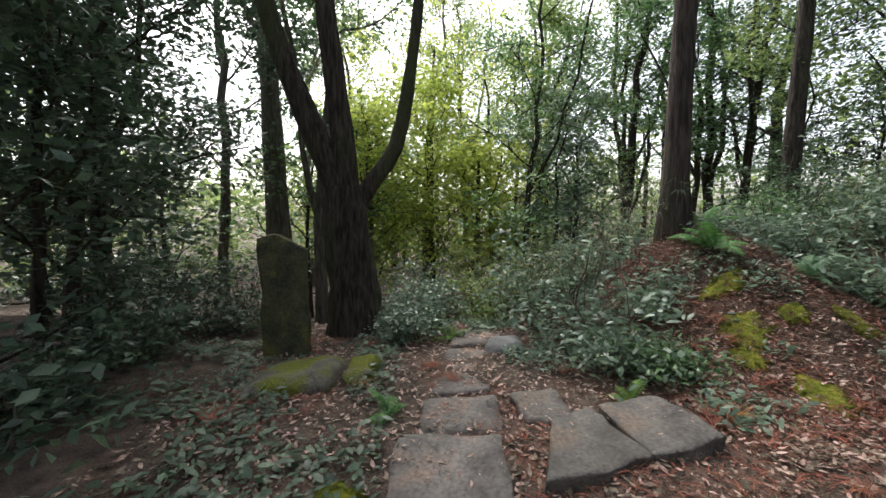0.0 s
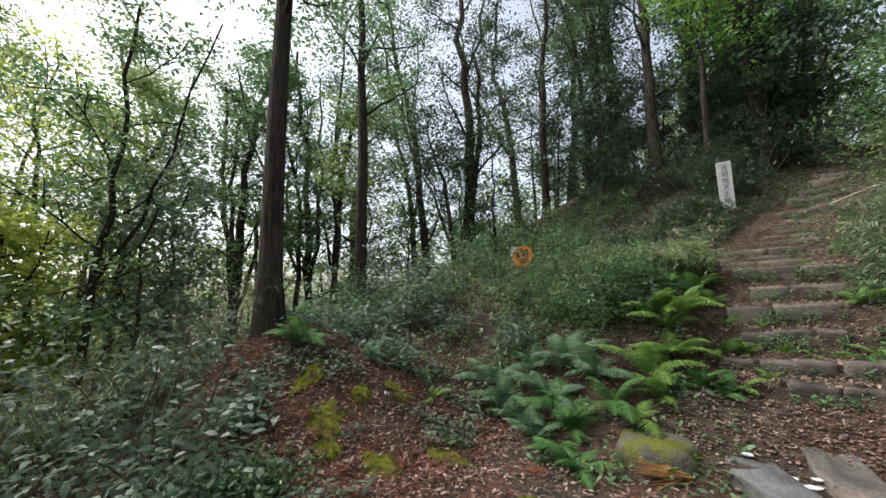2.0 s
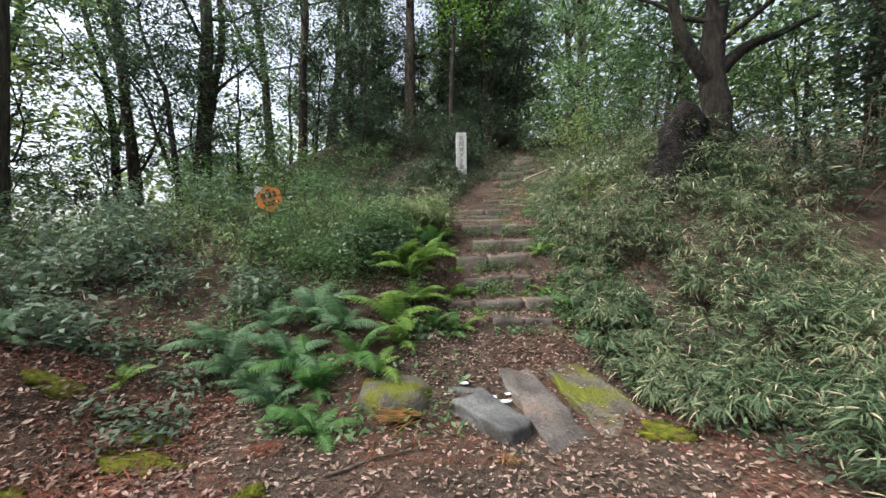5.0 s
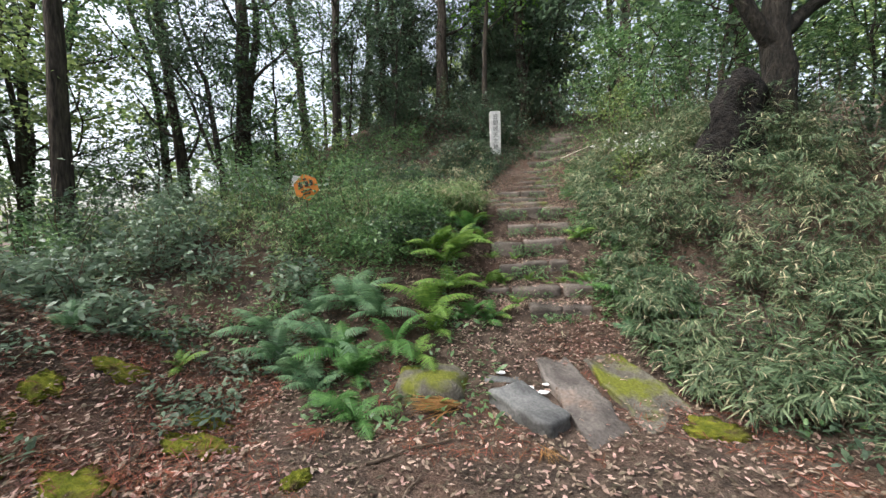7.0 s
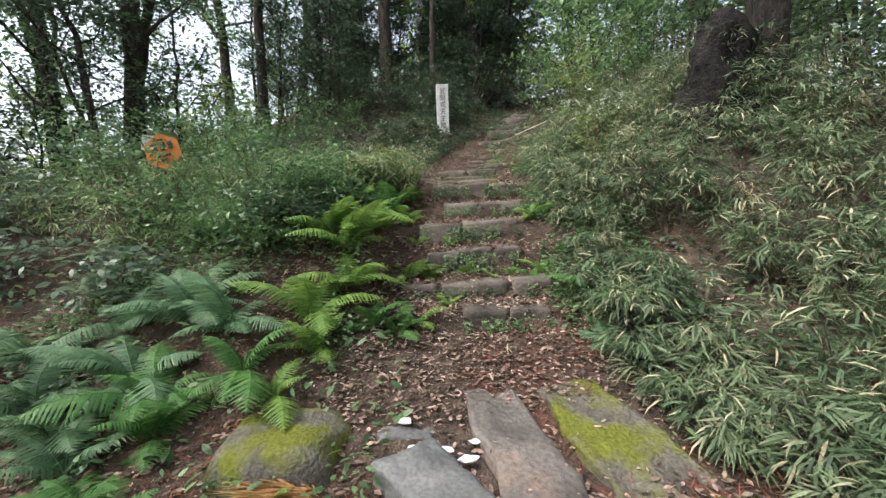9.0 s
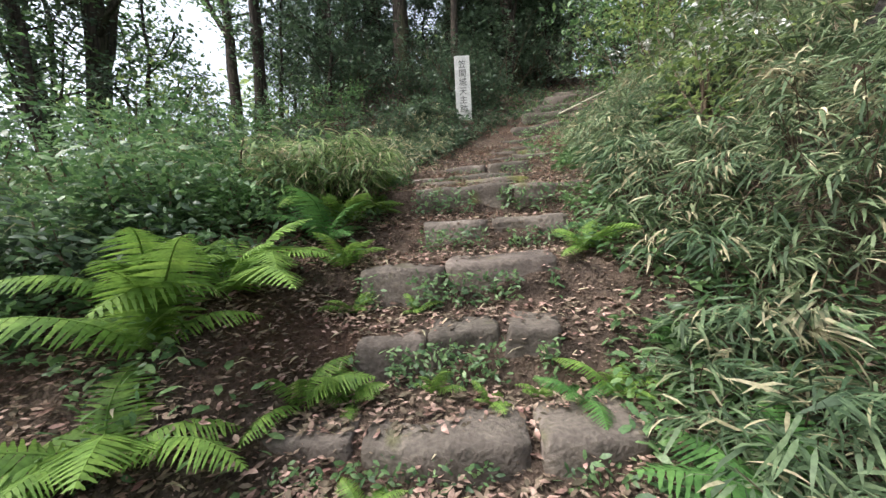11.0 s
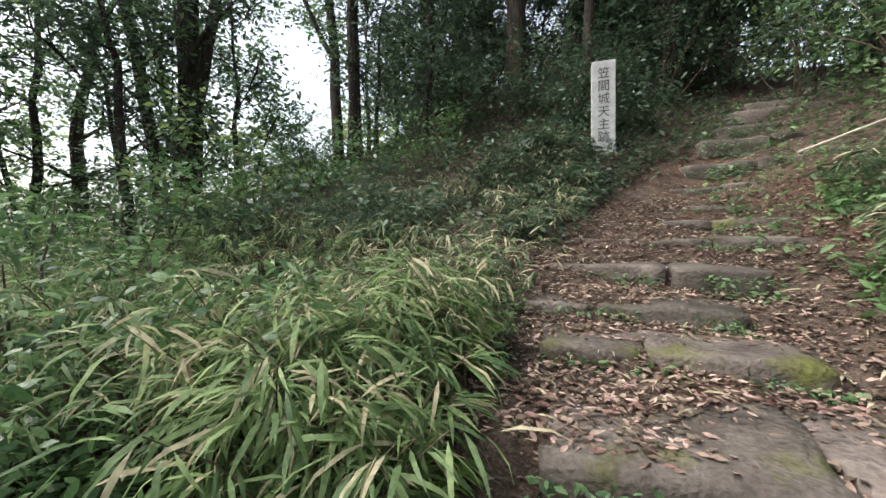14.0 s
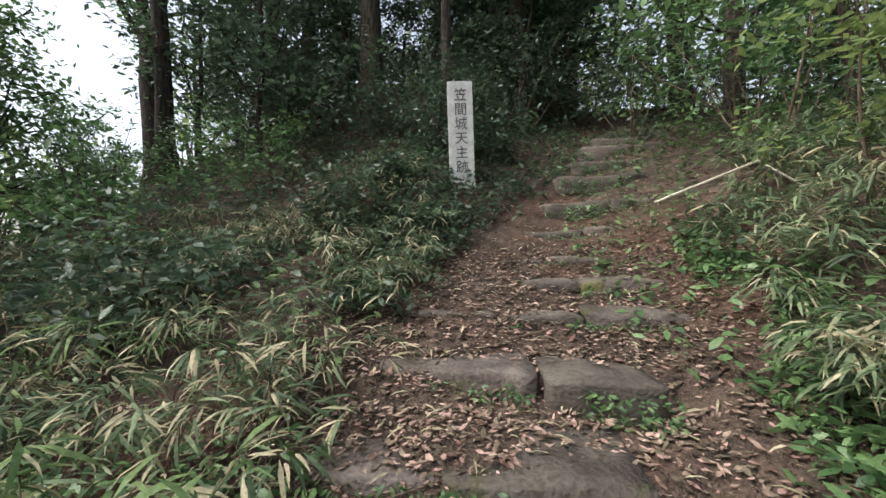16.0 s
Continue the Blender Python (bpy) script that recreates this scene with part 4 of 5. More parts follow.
flowering = shrub(3.3, 6.95, 0.95, 0.5, M_LEAFMID, 690, "shrub with pale withered flower heads beside the steps", leaf_size=0.07, clumps=49, per=16, group="")
r = np.random.default_rng(691)
v, f = leaf_cloud(np.column_stack([r.normal(size=(26, 2)) * 0.26, r.uniform(0.55, 0.95, 26)]), 9, 0.035, 0.05, r, OVAL)
child("flowers", mesh_of("flowers", v, f, M_PALE), flowering, "pale withered flower heads")["kind"] = "stuff"


# ferns
def frond_mesh(name, length, seed, material, pairs=24, width=0.30):
    r = np.random.default_rng(seed)
    t = np.linspace(0, 1, pairs + 3)[2:-1]
    curve = lambda s: np.stack([s * length * 0.92, 0.03 * length * np.sin(3 * s), length * (0.62 * s - 0.62 * s ** 2.2)], -1)  # noqa: E731
    rachis = tube(curve(np.linspace(0, 1, 8)), np.linspace(0.006, 0.0015, 8), 4)
    pos = curve(t)
    tang = unit(curve(t + 0.01) - curve(t))
    env = width * length * np.minimum(1, 2.4 * (1 - t) ** 0.8) * np.minimum(1, 0.55 + 2.0 * t)
    k = 5
    vs, fs, at = [], [], 0
    for side in (-1, 1):
        out = np.array([0, side, 0.0]) + 0.33 * tang - np.array([0, 0, 0.22])
        out = unit(out + r.normal(size=out.shape) * 0.05)
        for i in range(len(t)):
            ln, wd = env[i] * r.uniform(0.92, 1.05), length * 0.017
            q = np.linspace(0, 1, k)
            mid = pos[i] + out[i] * ln * q[:, None] - np.array([0, 0, 1]) * 0.18 * ln * (q ** 2)[:, None]
            saw = wd * (1 - q) ** 0.6 * np.where(np.arange(k) % 2, 1.25, 0.85)
            a = mid + tang[i] * saw[:, None]
            b = mid - tang[i] * saw[:, None]
            vs.append(np.stack([a, b], 1).reshape(-1, 3))
            for j in range(k - 1):
                fs.append([at + 2 * j, at + 2 * j + 1, at + 2 * j + 3, at + 2 * j + 2])
            at += 2 * k
    v, f = join([rachis, (np.concatenate(vs), np.array(fs))])
    return mesh_of(name, v, f, material)


FRONDS = {m: [frond_mesh("frond", ln, 40 + j, m, width=wd) for j, (ln, wd) in enumerate(((0.5, 0.26), (0.62, 0.24), (0.42, 0.3)))] for m in (M_FERN, M_FERNLIGHT, M_FERNBLUE)}


def fern(x, y, size, material, count, seed, label, dz=0.0, tilt=0.0, facing=None):
    r = random.Random(seed)
    ob = tagged(new("fern"), label, "fern", "ferns")
    ob.location = at_ground(x, y, dz)
    for k in range(count):
        fr = child("frond", r.choice(FRONDS[material]), ob)
        a = (facing + r.uniform(-75, 75)) if facing is not None else 360 * k / count + r.uniform(-20, 20)
        fr.rotation_euler = (radians(r.uniform(-12, 12)), radians(r.uniform(-52, 8) + tilt), radians(a))
        s = size * r.uniform(0.75, 1.15)
        fr.scale = (s, s, s)
    return ob


BLUE, LIGHT, GREEN = "blue-green fern with arching fronds", "bright light green fern beside the steps", "green fern with arching fronds"
for k, (x, y, s, m, n, lab) in enumerate([
    (-1.6, 3.55, 0.95, M_FERNBLUE, 9, BLUE), (-1.1, 3.75, 1.05, M_FERN, 9, GREEN), (-0.85, 4.2, 1.05, M_FERNBLUE, 8, BLUE), (-1.2, 4.35, 1.1, M_FERNBLUE, 9, BLUE), (-0.35, 3.75, 0.8, M_FERNLIGHT, 6, LIGHT), (-1.05, 3.1, 0.7, M_FERN, 7, GREEN),
    (-1.9, 3.75, 1.0, M_FERNBLUE, 9, BLUE), (-1.35, 3.9, 1.1, M_FERNBLUE, 10, BLUE), (-2.25, 4.1, 1.0, M_FERNBLUE, 8, BLUE), (-0.95, 3.5, 1.0, M_FERN, 9, GREEN), (-0.6, 3.9, 1.0, M_FERN, 8, GREEN),
    (-1.3, 3.3, 0.9, M_FERNBLUE, 7, BLUE), (-0.75, 2.85, 0.9, M_FERN, 7, GREEN), (-0.25, 4.35, 1.1, M_FERNLIGHT, 7, LIGHT), (0.25, 4.35, 0.8, M_FERN, 7, GREEN), (-0.05, 4.95, 1.05, M_FERNLIGHT, 9, LIGHT),
    (0.1, 5.25, 0.95, M_FERNLIGHT, 8, LIGHT), (0.5, 5.1, 0.7, M_FERNLIGHT, 6, LIGHT), (0.45, 4.35, 0.6, M_FERN, 6, GREEN), (0.25, 6.15, 0.9, M_FERN, 7, GREEN), (0.45, 5.9, 0.7, M_FERNLIGHT, 6, LIGHT),
    (0.1, 7.0, 0.95, M_FERNLIGHT, 8, LIGHT), (0.45, 6.7, 0.7, M_FERNLIGHT, 6, LIGHT), (-0.4, 6.2, 0.9, M_FERN, 7, GREEN), (2.25, 4.6, 0.9, M_FERN, 6, GREEN), (2.1, 4.1, 0.7, M_FERNBLUE, 5, BLUE),
    (-2.6, 3.2, 0.5, M_FERNLIGHT, 6, LIGHT), (-0.05, 3.05, 0.45, M_FERNLIGHT, 6, LIGHT), (-3.9, 2.2, 1.0, M_FERN, 8, GREEN), (-4.6, 2.6, 1.0, M_FERN, 7, GREEN), (-2.3, -1.55, 0.55, M_FERN, 6, GREEN),
    (-2.35, 0.35, 0.4, M_FERNLIGHT, 6, LIGHT), (-4.7, -0.9, 0.6, M_FERNLIGHT, 6, LIGHT), (-3.3, 3.5, 0.6, M_FERNBLUE, 6, BLUE), (-3.4, 2.9, 0.7, M_FERNBLUE, 6, BLUE), (2.0, 6.0, 0.7, M_FERNLIGHT, 6, LIGHT), (1.9, 5.2, 0.5, M_FERNLIGHT, 5, LIGHT),
    (0.02, 4.65, 1.0, M_FERNLIGHT, 9, LIGHT), (-0.25, 5.15, 1.05, M_FERNLIGHT, 8, LIGHT), (0.08, 5.5, 0.95, M_FERNLIGHT, 8, LIGHT), (-1.7, 4.4, 1.1, M_FERNBLUE, 8, BLUE), (-0.15, 4.1, 0.9, M_FERNLIGHT, 7, LIGHT), (0.3, 6.4, 0.85, M_FERNLIGHT, 8, LIGHT), (0.0, 6.6, 0.95, M_FERNLIGHT, 8, LIGHT), (-0.25, 6.9, 0.9, M_FERN, 8, GREEN), (0.35, 7.35, 0.7, M_FERNLIGHT, 7, LIGHT), (0.6, 4.45, 0.5, M_FERNLIGHT, 6, LIGHT), (0.9, 4.72, 0.35, M_FERNLIGHT, 5, LIGHT), (1.35, 5.18, 0.3, M_FERNLIGHT, 5, LIGHT), (1.75, 5.2, 0.45, M_FERN, 5, GREEN), (0.7, 5.15, 0.5, M_FERNLIGHT, 6, LIGHT), (2.5, 7.0, 0.6, M_FERN, 5, GREEN), (0.72, 5.2, 0.42, M_FERNLIGHT, 6, LIGHT), (1.1, 5.22, 0.34, M_FERNLIGHT, 5, LIGHT), (1.58, 5.24, 0.36, M_FERNLIGHT, 5, LIGHT), (0.6, 5.62, 0.45, M_FERNLIGHT, 6, LIGHT), (0.95, 5.66, 0.3, M_FERNLIGHT, 5, LIGHT), (2.2, 5.3, 0.5, M_FERN, 6, GREEN)]):
    fern(x, y, s, m, n, 700 + k, lab)


# dwarf bamboo
def bamboo(name, label, places, height, seed, leaves=22, dry=0.12, size=0.12, leaf=M_SASA):
    """A thicket of thin arching canes with blade leaves."""
    r = np.random.default_rng(seed)
    canes, pos, ahead = [], [], []
    for x, y, k in places:
        h = height * k * r.uniform(0.65, 1.15)
        a = r.uniform(0, 6.28)
        z = gz(x, y)
        s = np.linspace(0, 1, 5)[:, None]
        bow = h * 0.45 * s ** 2 * np.array([[math.cos(a), math.sin(a), 0]])
        p = np.array([x, y, z - 0.03]) + bow + np.array([0, 0, 1]) * h * (s - 0.12 * s ** 3)
        canes.append(tube(p, np.linspace(0.0045, 0.002, 5), 3))
        whorls = max(1, leaves // 6)
        t = np.repeat(r.uniform(0.15, 1.0, whorls) ** 0.5, 6)
        q = np.stack([np.interp(t, s[:, 0], p[:, i]) for i in range(3)], -1)
        b = np.repeat(r.uniform(0, 6.28, whorls), 6) + r.normal(size=len(t)) * 0.55
        twig = np.repeat(r.uniform(0.02, 0.11, whorls), 6)[:, None]
        d = np.stack([np.cos(b), np.sin(b), r.uniform(-0.85, 0.3, len(t))], -1)
        pos.append(q + twig * np.stack([np.cos(b), np.sin(b), 0.4 + 0 * b], -1) + r.normal(size=q.shape) * 0.012)
        ahead.append(d)
    pos, ahead = np.concatenate(pos), np.concatenate(ahead)
    up = r.normal(size=pos.shape) * 0.35 + np.array([0, 0, 1])
    sz = size * r.uniform(0.55, 1.25, len(pos))
    is_dry = r.uniform(size=len(pos)) < dry
    ob = tagged(new(name), label, "bamboo", kind="stuff")
    v, f = join(canes)
    child("canes", mesh_of("canes", v, f, M_TWIG, True), ob)
    for m, part_name, sel in ((leaf, "leaves", ~is_dry), (M_SASADRY, "dry_leaves", is_dry)):
        if sel.any():
            v, f = scatter(BLADE, pos[sel], ahead[sel], up[sel], sz[sel], 0.8)
            child(part_name, mesh_of(part_name, v, f, m), ob)
    return ob


def region(n, x0, x1, y0, y1, seed, keep=None):
    r = np.random.default_rng(seed)
    out = []
    while len(out) < n:
        x, y = r.uniform(x0, x1), r.uniform(y0, y1)
        if keep is None or keep(x, y):
            out.append((x, y, 1.0))
    return out


def patchy(scale, cut, seed):
    return lambda x, y: noise.noise(Vector((x * scale + seed, y * scale, seed))) > cut


def off_steps(x, y):
    """Right of the flight and of the mossy slab."""
    return x > np.interp(y, [0.5, 1.5, 2.5, 4.2, 4.8, 6.5, 8.5, 10, 12, 14.5], [2.7, 2.6, 2.45, 2.05, 2.1, 2.25, 2.6, 3.1, 4.8, 6.4])


def left_of_steps(x, y):
    return x < np.interp(y, [5.8, 6.8, 8.5, 10, 11, 13], [0.45, 0.5, 0.6, 0.8, 0.95, 1.6])


def edge_low(pts):
    """Canes get taller away from the path."""
    out = []
    for x, y, _ in pts:
        e = 0.0
        while e < 1.6 and off_steps(x - e - 0.1, y):
            e += 0.1
        out.append((x, y, (0.5 + 0.42 * e) * (0.95 + 0.75 * noise.noise(Vector((x * 1.1, y * 1.1, 3.0))))))
    return out


bamboo("bamboo_thicket", "thicket of dwarf bamboo on the bank beside the steps", edge_low(region(1700, 2.0, 5.8, 0.3, 9.0, 1, lambda x, y: off_steps(x, y) and patchy(1.1, -0.16, 14)(x, y))), 0.76, 801, 48, 0.09, 0.14)
bamboo("bamboo_thicket", "dwarf bamboo along the edge of the upper steps", edge_low(region(420, 2.2, 6.4, 8.5, 14.5, 2, off_steps)), 0.55, 802, 36, 0.1, 0.15)
bamboo("bamboo_thicket", "clump of pale dwarf bamboo at the step edge", region(105, -0.55, 0.5, 6.3, 7.5, 3, lambda x, y: left_of_steps(x, y) and patchy(1.6, -0.15, 21)(x, y)), 0.6, 803, 42, 0.2, 0.155, M_SASABRIGHT)
bamboo("bamboo_thicket", "dwarf bamboo on the slope below the marker", region(430, -3.4, 0.9, 7.6, 11.5, 4, lambda x, y: left_of_steps(x, y) and patchy(1.3, -0.1, 22)(x, y)), 0.36, 804, 24, 0.3, 0.15)
bamboo("bamboo_thicket", "dwarf bamboo among shrubs on the mound", region(420, -6.5, -0.6, 5.2, 8.8, 5), 0.62, 805, 30, 0.15, 0.13, M_SASABRIGHT)
bamboo("bamboo_thicket", "dark bamboo in the hollow beside the sunken path", region(420, -9.5, -4.6, 0.0, 2.4, 6), 1.3, 806, 24, 0.1)
bamboo("bamboo_thicket", "sparse dwarf bamboo at the foot of the mound", region(70, -5.6, -3.2, 3.4, 5.0, 7), 0.4, 807, 20, 0.1)


# ivy and low leaves
def ground_leaves(name, label, pts, template, material, size, lift, seed, lie=0.25, category="plants", width=1.0):
    r = np.random.default_rng(seed)
    p = np.array([(x, y) for x, y, _ in pts])
    z = ground_z(p[:, 0], p[:, 1])
    pos = np.column_stack([p, z + lift * r.uniform(0.15, 1.0, len(p))])
    a = r.uniform(0, 6.28, len(p))
    ahead = np.stack([np.cos(a), np.sin(a), r.normal(size=len(p)) * lie], -1)
    up = r.normal(size=pos.shape) * lie + np.array([0, 0, 1])
    v, f = scatter(template, pos, ahead, up, size * r.uniform(0.35, 1.45, len(p)), width)
    return tagged(new(name, mesh_of(name, v, f, material)), label, category, kind="stuff")


def clear_path(x, y):
    """The trodden way, kept bare of plants."""
    west = x < 0.6 and abs(y + 1.0 - 0.1 * (x + 1.2)) < 0.55 and x > -5.5
    yard = -2.6 < x < 2.0 and -1.2 < y < 2.6
    steps_ = 0.55 < x < 2.1 and y > 2
    mound = -4.9 < x < -1.5 and 0.9 < y < 3.3
    return not (west or yard or steps_ or mound)


ground_leaves("ivy", "dark green ivy covering the forest floor", region(5200, -4.4, 0.2, -4.6, -1.55, 11, patchy(1.1, -0.12, 2)), OVAL, M_LEAFDARK, 0.075, 0.10, 21)
ground_leaves("ground_plants", "small green plants on the banks by the steps", region(20000, -7, 6, 2.4, 14, 12, lambda x, y: clear_path(x, y) and patchy(0.9, -0.25, 5)(x, y)), OVAL, M_LEAF, 0.075, 0.16, 22, 0.4)
ground_leaves("ground_plants", "dense small-leaved plants on the bank left of the steps", region(13000, -2.8, 0.6, 4.0, 8.2, 18, lambda x, y: patchy(1.3, -0.15, 3)(x, y) and not (x > 0.12 and y < 6.3)), OVAL, M_LEAF, 0.05, 0.2, 28, 0.45)
ground_leaves("ground_plants", "small-leaved plants along the edge of the steps", region(8000, 1.85, 3.0, 4.2, 11.5, 19, lambda x, y: off_steps(x + 0.25, y) and patchy(1.5, -0.2, 4)(x, y)), OVAL, M_LEAF, 0.06, 0.14, 29, 0.45)
ground_leaves("dead_leaves", "dead leaves filling the gaps between the steps", region(24000, 0.0, 3.0, 3.6, 10.5, 20), CURL, M_LITTER, 0.042, 0.035, 30, 0.2)
ground_leaves("dead_leaves", "pale dead leaves on the bank beside the steps", region(7000, -0.6, 0.75, 4.3, 6.6, 41), CURL, M_LITTER, 0.042, 0.05, 42, 0.25)
ground_leaves("dry_bamboo_leaves", "pale dry bamboo leaves scattered over soil and steps", region(2600, -1.0, 3.4, 4.2, 12.0, 33), BLADE, M_SASADRY, 0.09, 0.03, 34, 0.2)
ground_leaves("ground_plants", "low dark plants round the foot of the marker", region(11000, -3.5, 3.2, 9.3, 16.5, 31, lambda x, y: patchy(1.1, -0.3, 8)(x, y) and abs(x - np.interp(y, [10, 12.2, 15], [1.9, 3.7, 5.5])) > 0.9), OVAL, M_LEAFDARK, 0.085, 0.25, 32, 0.45)
ground_leaves("ground_plants", "low grey-green plants along the sunken path", region(6000, -7, -2.2, -0.6, 3.6, 13, lambda x, y: clear_path(x, y) and patchy(1.0, 0.0, 6)(x, y)), OVAL, M_LEAFGREY, 0.07, 0.14, 23, 0.4)
ground_leaves("dead_leaves", "brown dead leaves lying on the ground", region(38000, -6.0, 3.5, -3.2, 5.2, 14), CURL, M_LITTER, 0.048, 0.028, 24, 0.22)
ground_leaves("dead_leaves", "brown dead leaves among the upper steps", region(22000, -4.5, 5.0, 5.0, 15.0, 15), CURL, M_LITTER, 0.046, 0.03, 25, 0.22)
ground_leaves("cedar_needles", "reddish fallen cedar needles in drifts", region(22000, -6.0, 2.6, -3.0, 4.4, 16, patchy(0.9, 0.0, 9)), NEEDLE, M_NEEDLE, 0.11, 0.026, 26, 0.14)
ground_leaves("dead_leaves", "brown dead leaves covering the mound", region(13000, -6.2, -1.4, 0.7, 4.2, 51), CURL, M_LITTER, 0.046, 0.045, 52, 0.28)
ground_leaves("cedar_needles", "red fallen cedar needles covering the mound", region(11000, -6.0, -1.6, 0.7, 3.8, 53, patchy(1.2, -0.2, 31)), NEEDLE, M_NEEDLE, 0.13, 0.05, 54, 0.2)
ground_leaves("ground_plants", "small green plants dotted over the mound", region(4200, -5.6, -1.7, 0.7, 4.1, 55, patchy(1.7, 0.12, 33)), OVAL, M_LEAFGREY, 0.07, 0.14, 56, 0.45)
ground_leaves("dead_leaves", "brown leaf litter under the far trees", region(4000, -22, -4, -8, 6, 17), CURL, M_LITTER, 0.11, 0.02, 27, 0.2)
ground_leaves("ground_plants", "low dark plants below the marker", region(3600, 0.1, 2.3, 9.3, 11.9, 61, lambda x, y: x < 0.75 + 0.7 * max(0, y - 9.9) and patchy(1.6, -0.25, 35)(x, y)), OVAL, M_LEAFDARK, 0.075, 0.2, 62, 0.45)
ground_leaves("ground_plants", "ivy filling the gaps of the bamboo bank", region(9000, 2.1, 5.8, 0.8, 8.5, 63, off_steps), OVAL, M_LEAFDARK, 0.07, 0.22, 64, 0.45)
# leaves and ivy on the treads and fronts of the steps
r = np.random.default_rng(90)
tp, tq = [], []
for ya, yb, top, deep, joints in STEPS:
    n = 330
    u = r.uniform(0, 1, n)
    x = joints[0] - 0.1 + u * (joints[-1] - joints[0] + 0.25)
    y = ya + (yb - ya) * u + r.uniform(0.15, 1.0, n) ** 0.7 * (deep + 0.25)
    tp.append(np.stack([x, y, np.full(n, top + 0.018) + 0.03 * (y - ya)], -1))
    n = 620
    u = r.uniform(0, 1, n)
    tq.append(np.stack([joints[0] + u * (joints[-1] - joints[0]), ya + (yb - ya) * u - r.uniform(0.01, 0.07, n), top - 0.05 - 0.2 * r.uniform(0, 1, n)], -1)[np.sin(u * 9 + top * 40) > -0.8])
for corners, top, tilt in SLABS:
    c = np.array(corners)
    n = 40
    u, w = r.uniform(0, 1, (2, n))
    p = ((c[0] * (1 - u[:, None]) + c[1] * u[:, None]) * (1 - w[:, None]) + (c[3] * (1 - u[:, None]) + c[2] * u[:, None]) * w[:, None])
    q = p - c.mean(axis=0)
    tp.append(np.column_stack([p, top + 0.016 + q @ np.array(tilt)]))
tp, tq = np.concatenate(tp), np.concatenate(tq)
ah = r.normal(size=tp.shape) * np.array([1, 1, 0.12])
v, f = scatter(CURL, tp, ah, r.normal(size=tp.shape) * 0.2 + np.array([0, 0, 1]), 0.042 * r.uniform(0.35, 1.4, len(tp)), 0.75)
tagged(new("dead_leaves", mesh_of("dead_leaves", v, f, M_LITTER)), "dead leaves lying on the stone treads", "leaves", kind="stuff")
ah = r.normal(size=tq.shape) * np.array([1, 0.5, 0.6]) - np.array([0, 0.5, 0.1])
v, f = scatter(OVAL, tq, ah, r.normal(size=tq.shape) * 0.4 + np.array([0, -0.7, 0.7]), 0.036 * r.uniform(0.5, 1.4, len(tq)))
tagged(new("creeping_ivy", mesh_of("creeping_ivy", v, f, M_LEAF)), "small ivy creeping over the fronts of the steps", "plants", kind="stuff")

# ---------------------------------------------------------------- small things
BEND = np.array([(2.7, 10.0, 3.1), (3.45, 9.9, 3.39), (3.95, 9.5, 2.83)])
v, f = join([tube(np.linspace(BEND[0], BEND[1], 5), np.linspace(0.011, 0.009, 5), 6), tube(np.linspace(BEND[1], BEND[2], 5), np.linspace(0.008, 0.006, 5), 6)])
tagged(new("fallen_cane", mesh_of("fallen_cane", v, f, M_CANE, True)), "broken pale bamboo cane leaning over the upper steps", "stick")


def needles_bunch(x, y, size, material, label, seed, n=60):
    r = np.random.default_rng(seed)
    a0 = r.uniform(0, 6.28)
    a = a0 + r.normal(size=n) * 0.45
    pos = np.tile(np.array([[0, 0, 0.03]]), (n, 1)) + r.normal(size=(n, 3)) * np.array([0.03, 0.03, 0.01])
    ahead = np.stack([np.cos(a), np.sin(a), r.uniform(-0.12, 0.25, n)], -1)
    v, f = scatter(NEEDLE, pos, ahead, r.normal(size=pos.shape) * 0.3 + np.array([0, 0, 1]), size * r.uniform(0.4, 1.1, n), 0.6)
    ob = tagged(new("cedar_sprig", mesh_of("cedar_sprig", v, f, material)), label, "twig", "fallen cedar sprigs")
    ob.location = at_ground(x, y, 0.02)


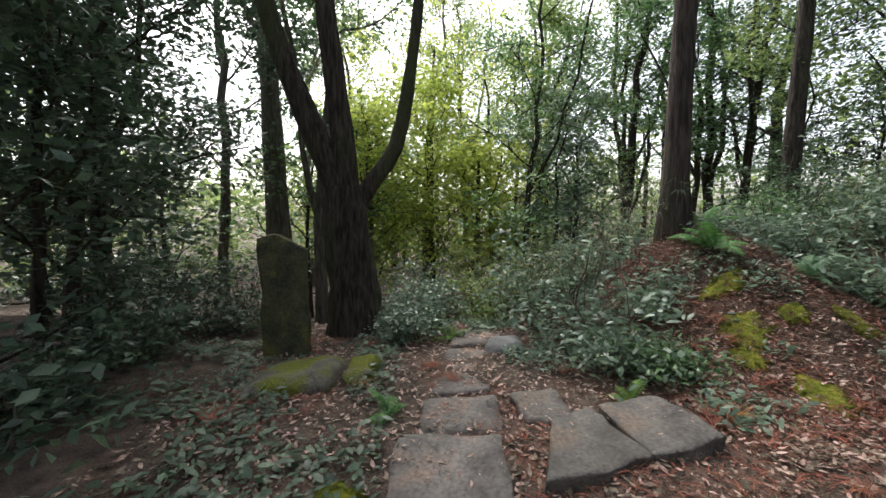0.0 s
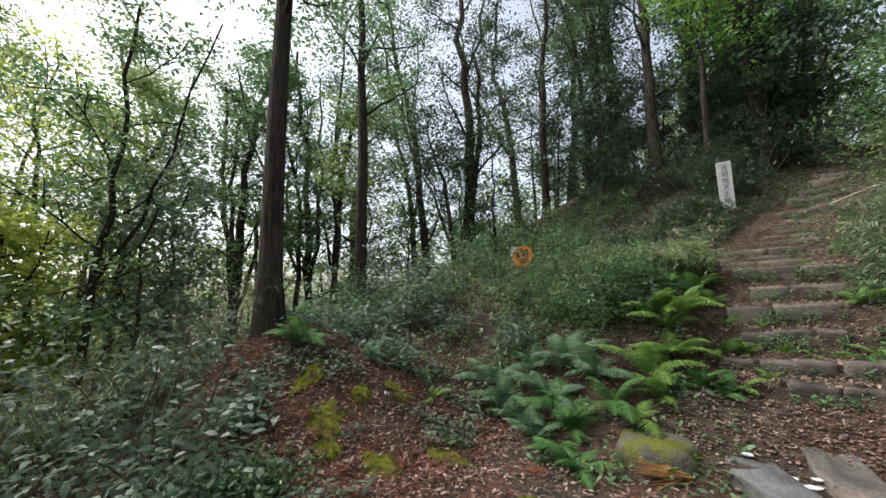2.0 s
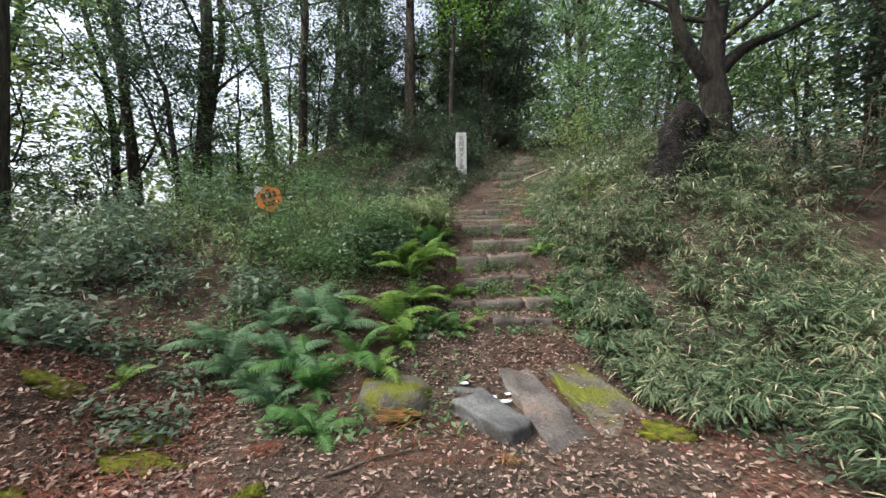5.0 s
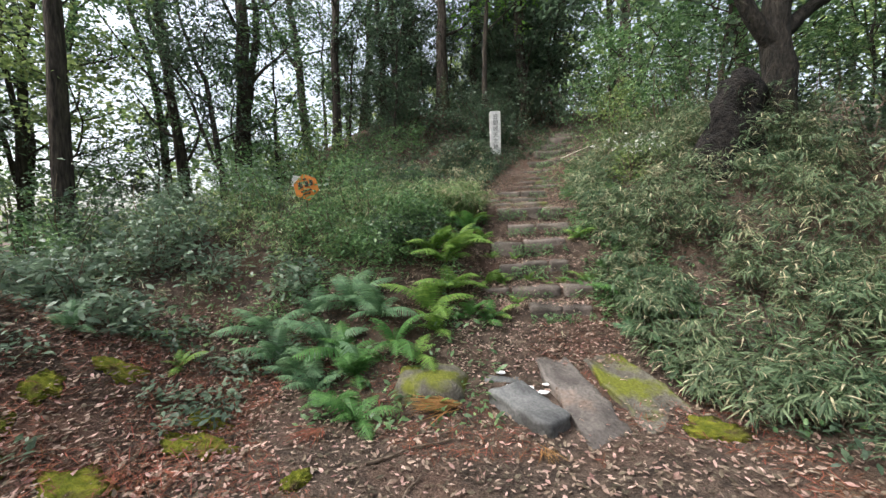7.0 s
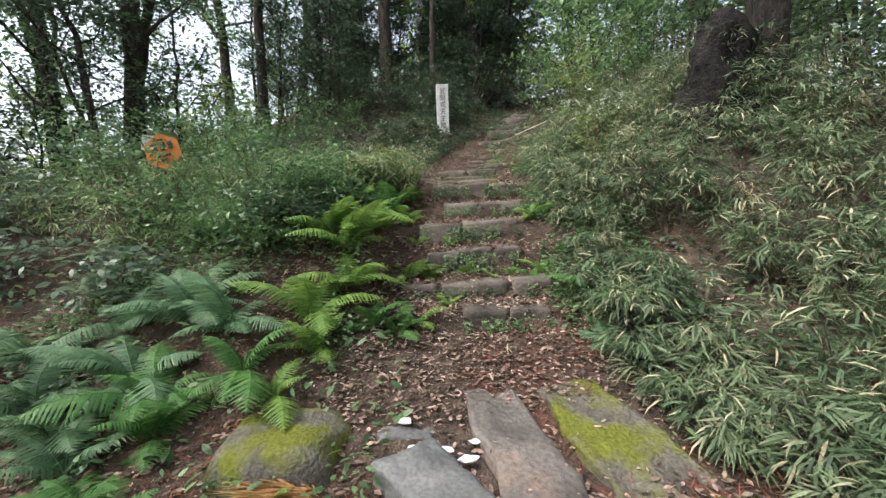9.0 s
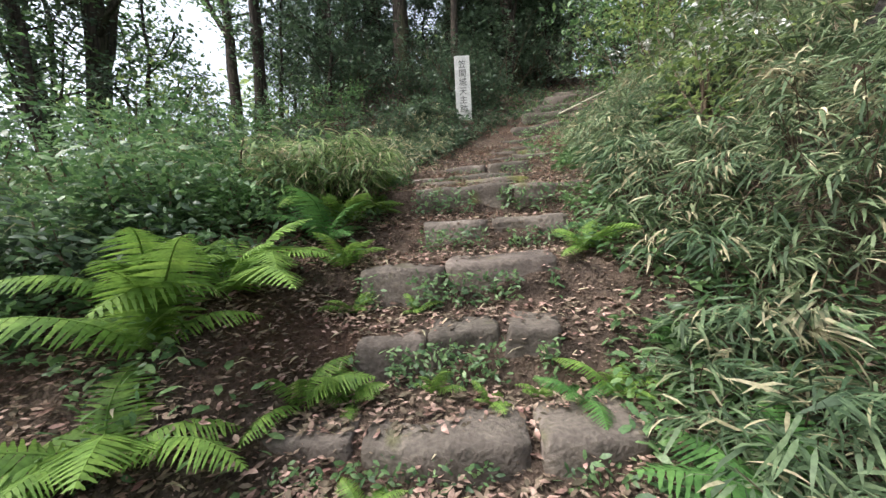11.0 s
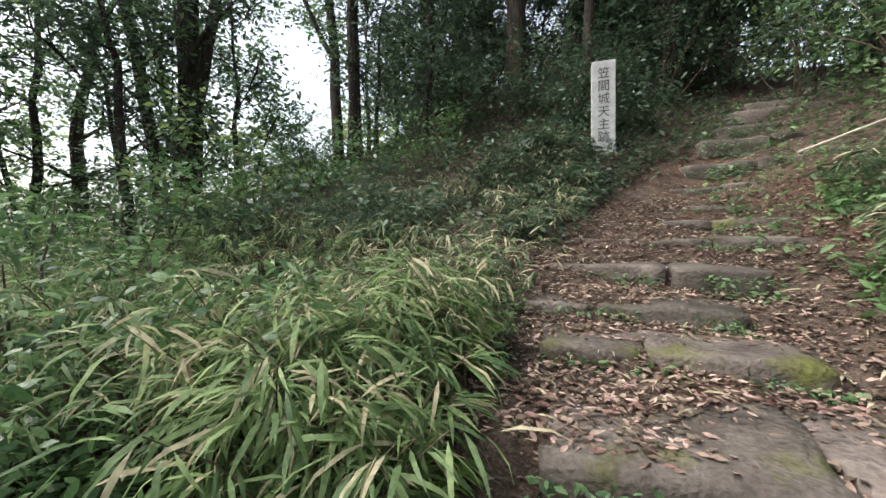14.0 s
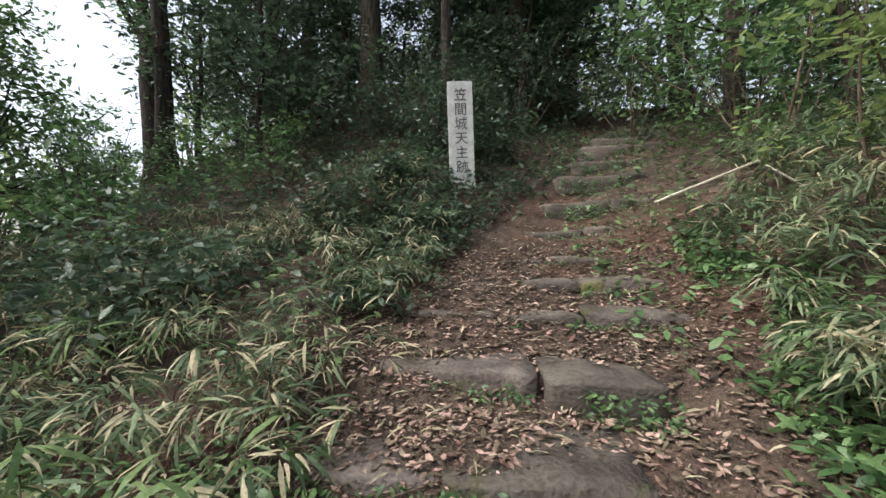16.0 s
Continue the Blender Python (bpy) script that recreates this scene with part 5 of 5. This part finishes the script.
needles_bunch(0.1, 3.05, 0.42, M_NEEDLEGOLD, "golden brown dead cedar sprig on the moss", 1, 190)
for k in range(20):
    q = random.Random(1000 + k)
    x, y = (q.uniform(-4.2, -1.6), q.uniform(-3.0, 1.8)) if k % 3 else (q.uniform(-2.8, 1.8), q.uniform(0.6, 3.2))
    needles_bunch(x, y, q.uniform(0.16, 0.32), M_NEEDLEGOLD if k % 7 == 0 else M_NEEDLE, "red-brown dead cedar sprig on the ground", k + 5, 50)


def paper(x, y, z, s, seed):
    bm = bmesh.new()
    bmesh.ops.create_icosphere(bm, subdivisions=2, radius=s)
    for v in bm.verts:
        k = 1 + 0.55 * noise.noise(v.co * (1.6 / s) + Vector((seed, 0, 0)))
        v.co = Vector((v.co.x * k * 1.2, v.co.y * k * 0.7, v.co.z * k * 0.25))
    me = bpy.data.meshes.new("paper_scrap")
    bm.to_mesh(me)
    bm.free()
    me.materials.append(M_PAPER)
    ob = new("paper_scrap", me)
    ob.location = (x, y, z)
    tagged(ob, "crumpled white paper scrap on the path", "paper", "paper scraps")


for k, (x, y, z, s) in enumerate([(0.56, 3.52, -0.05, 0.045), (0.80, 3.28, -0.10, 0.04), (0.92, 3.22, -0.12, 0.045), (0.98, 3.35, -0.10, 0.035), (1.32, 2.9, -0.165, 0.05), (0.62, 3.32, -0.1, 0.03), (0.72, 2.42, -0.26, 0.018)]):
    paper(x, y, z, s, k * 2.7)
# fallen sticks
for k, (x, y, ln, a, rr) in enumerate([(-0.5, 2.2, 0.7, 30, 0.012), (-2.2, 3.0, 0.5, -40, 0.01), (-2.8, -1.9, 0.8, 130, 0.01), (-0.2, 1.7, 0.4, 75, 0.012), (1.2, 9.0, 0.5, 20, 0.008), (-2.6, 0.55, 0.8, 100, 0.007), (0.2, 8.0, 0.9, 10, 0.006)]):
    d = np.array([math.cos(radians(a)), math.sin(radians(a))])
    pts = [(x + d[0] * s * ln + 0.02 * math.sin(9 * s), y + d[1] * s * ln, gz(x + d[0] * s * ln, y + d[1] * s * ln) + 0.02) for s in np.linspace(0, 1, 6)]
    v, f = tube(pts, np.linspace(rr, rr * 0.5, 6), 6)
    tagged(new("fallen_stick", mesh_of("fallen_stick", v, f, M_TWIG, True)), "thin brown stick lying on the ground", "stick", "fallen sticks")
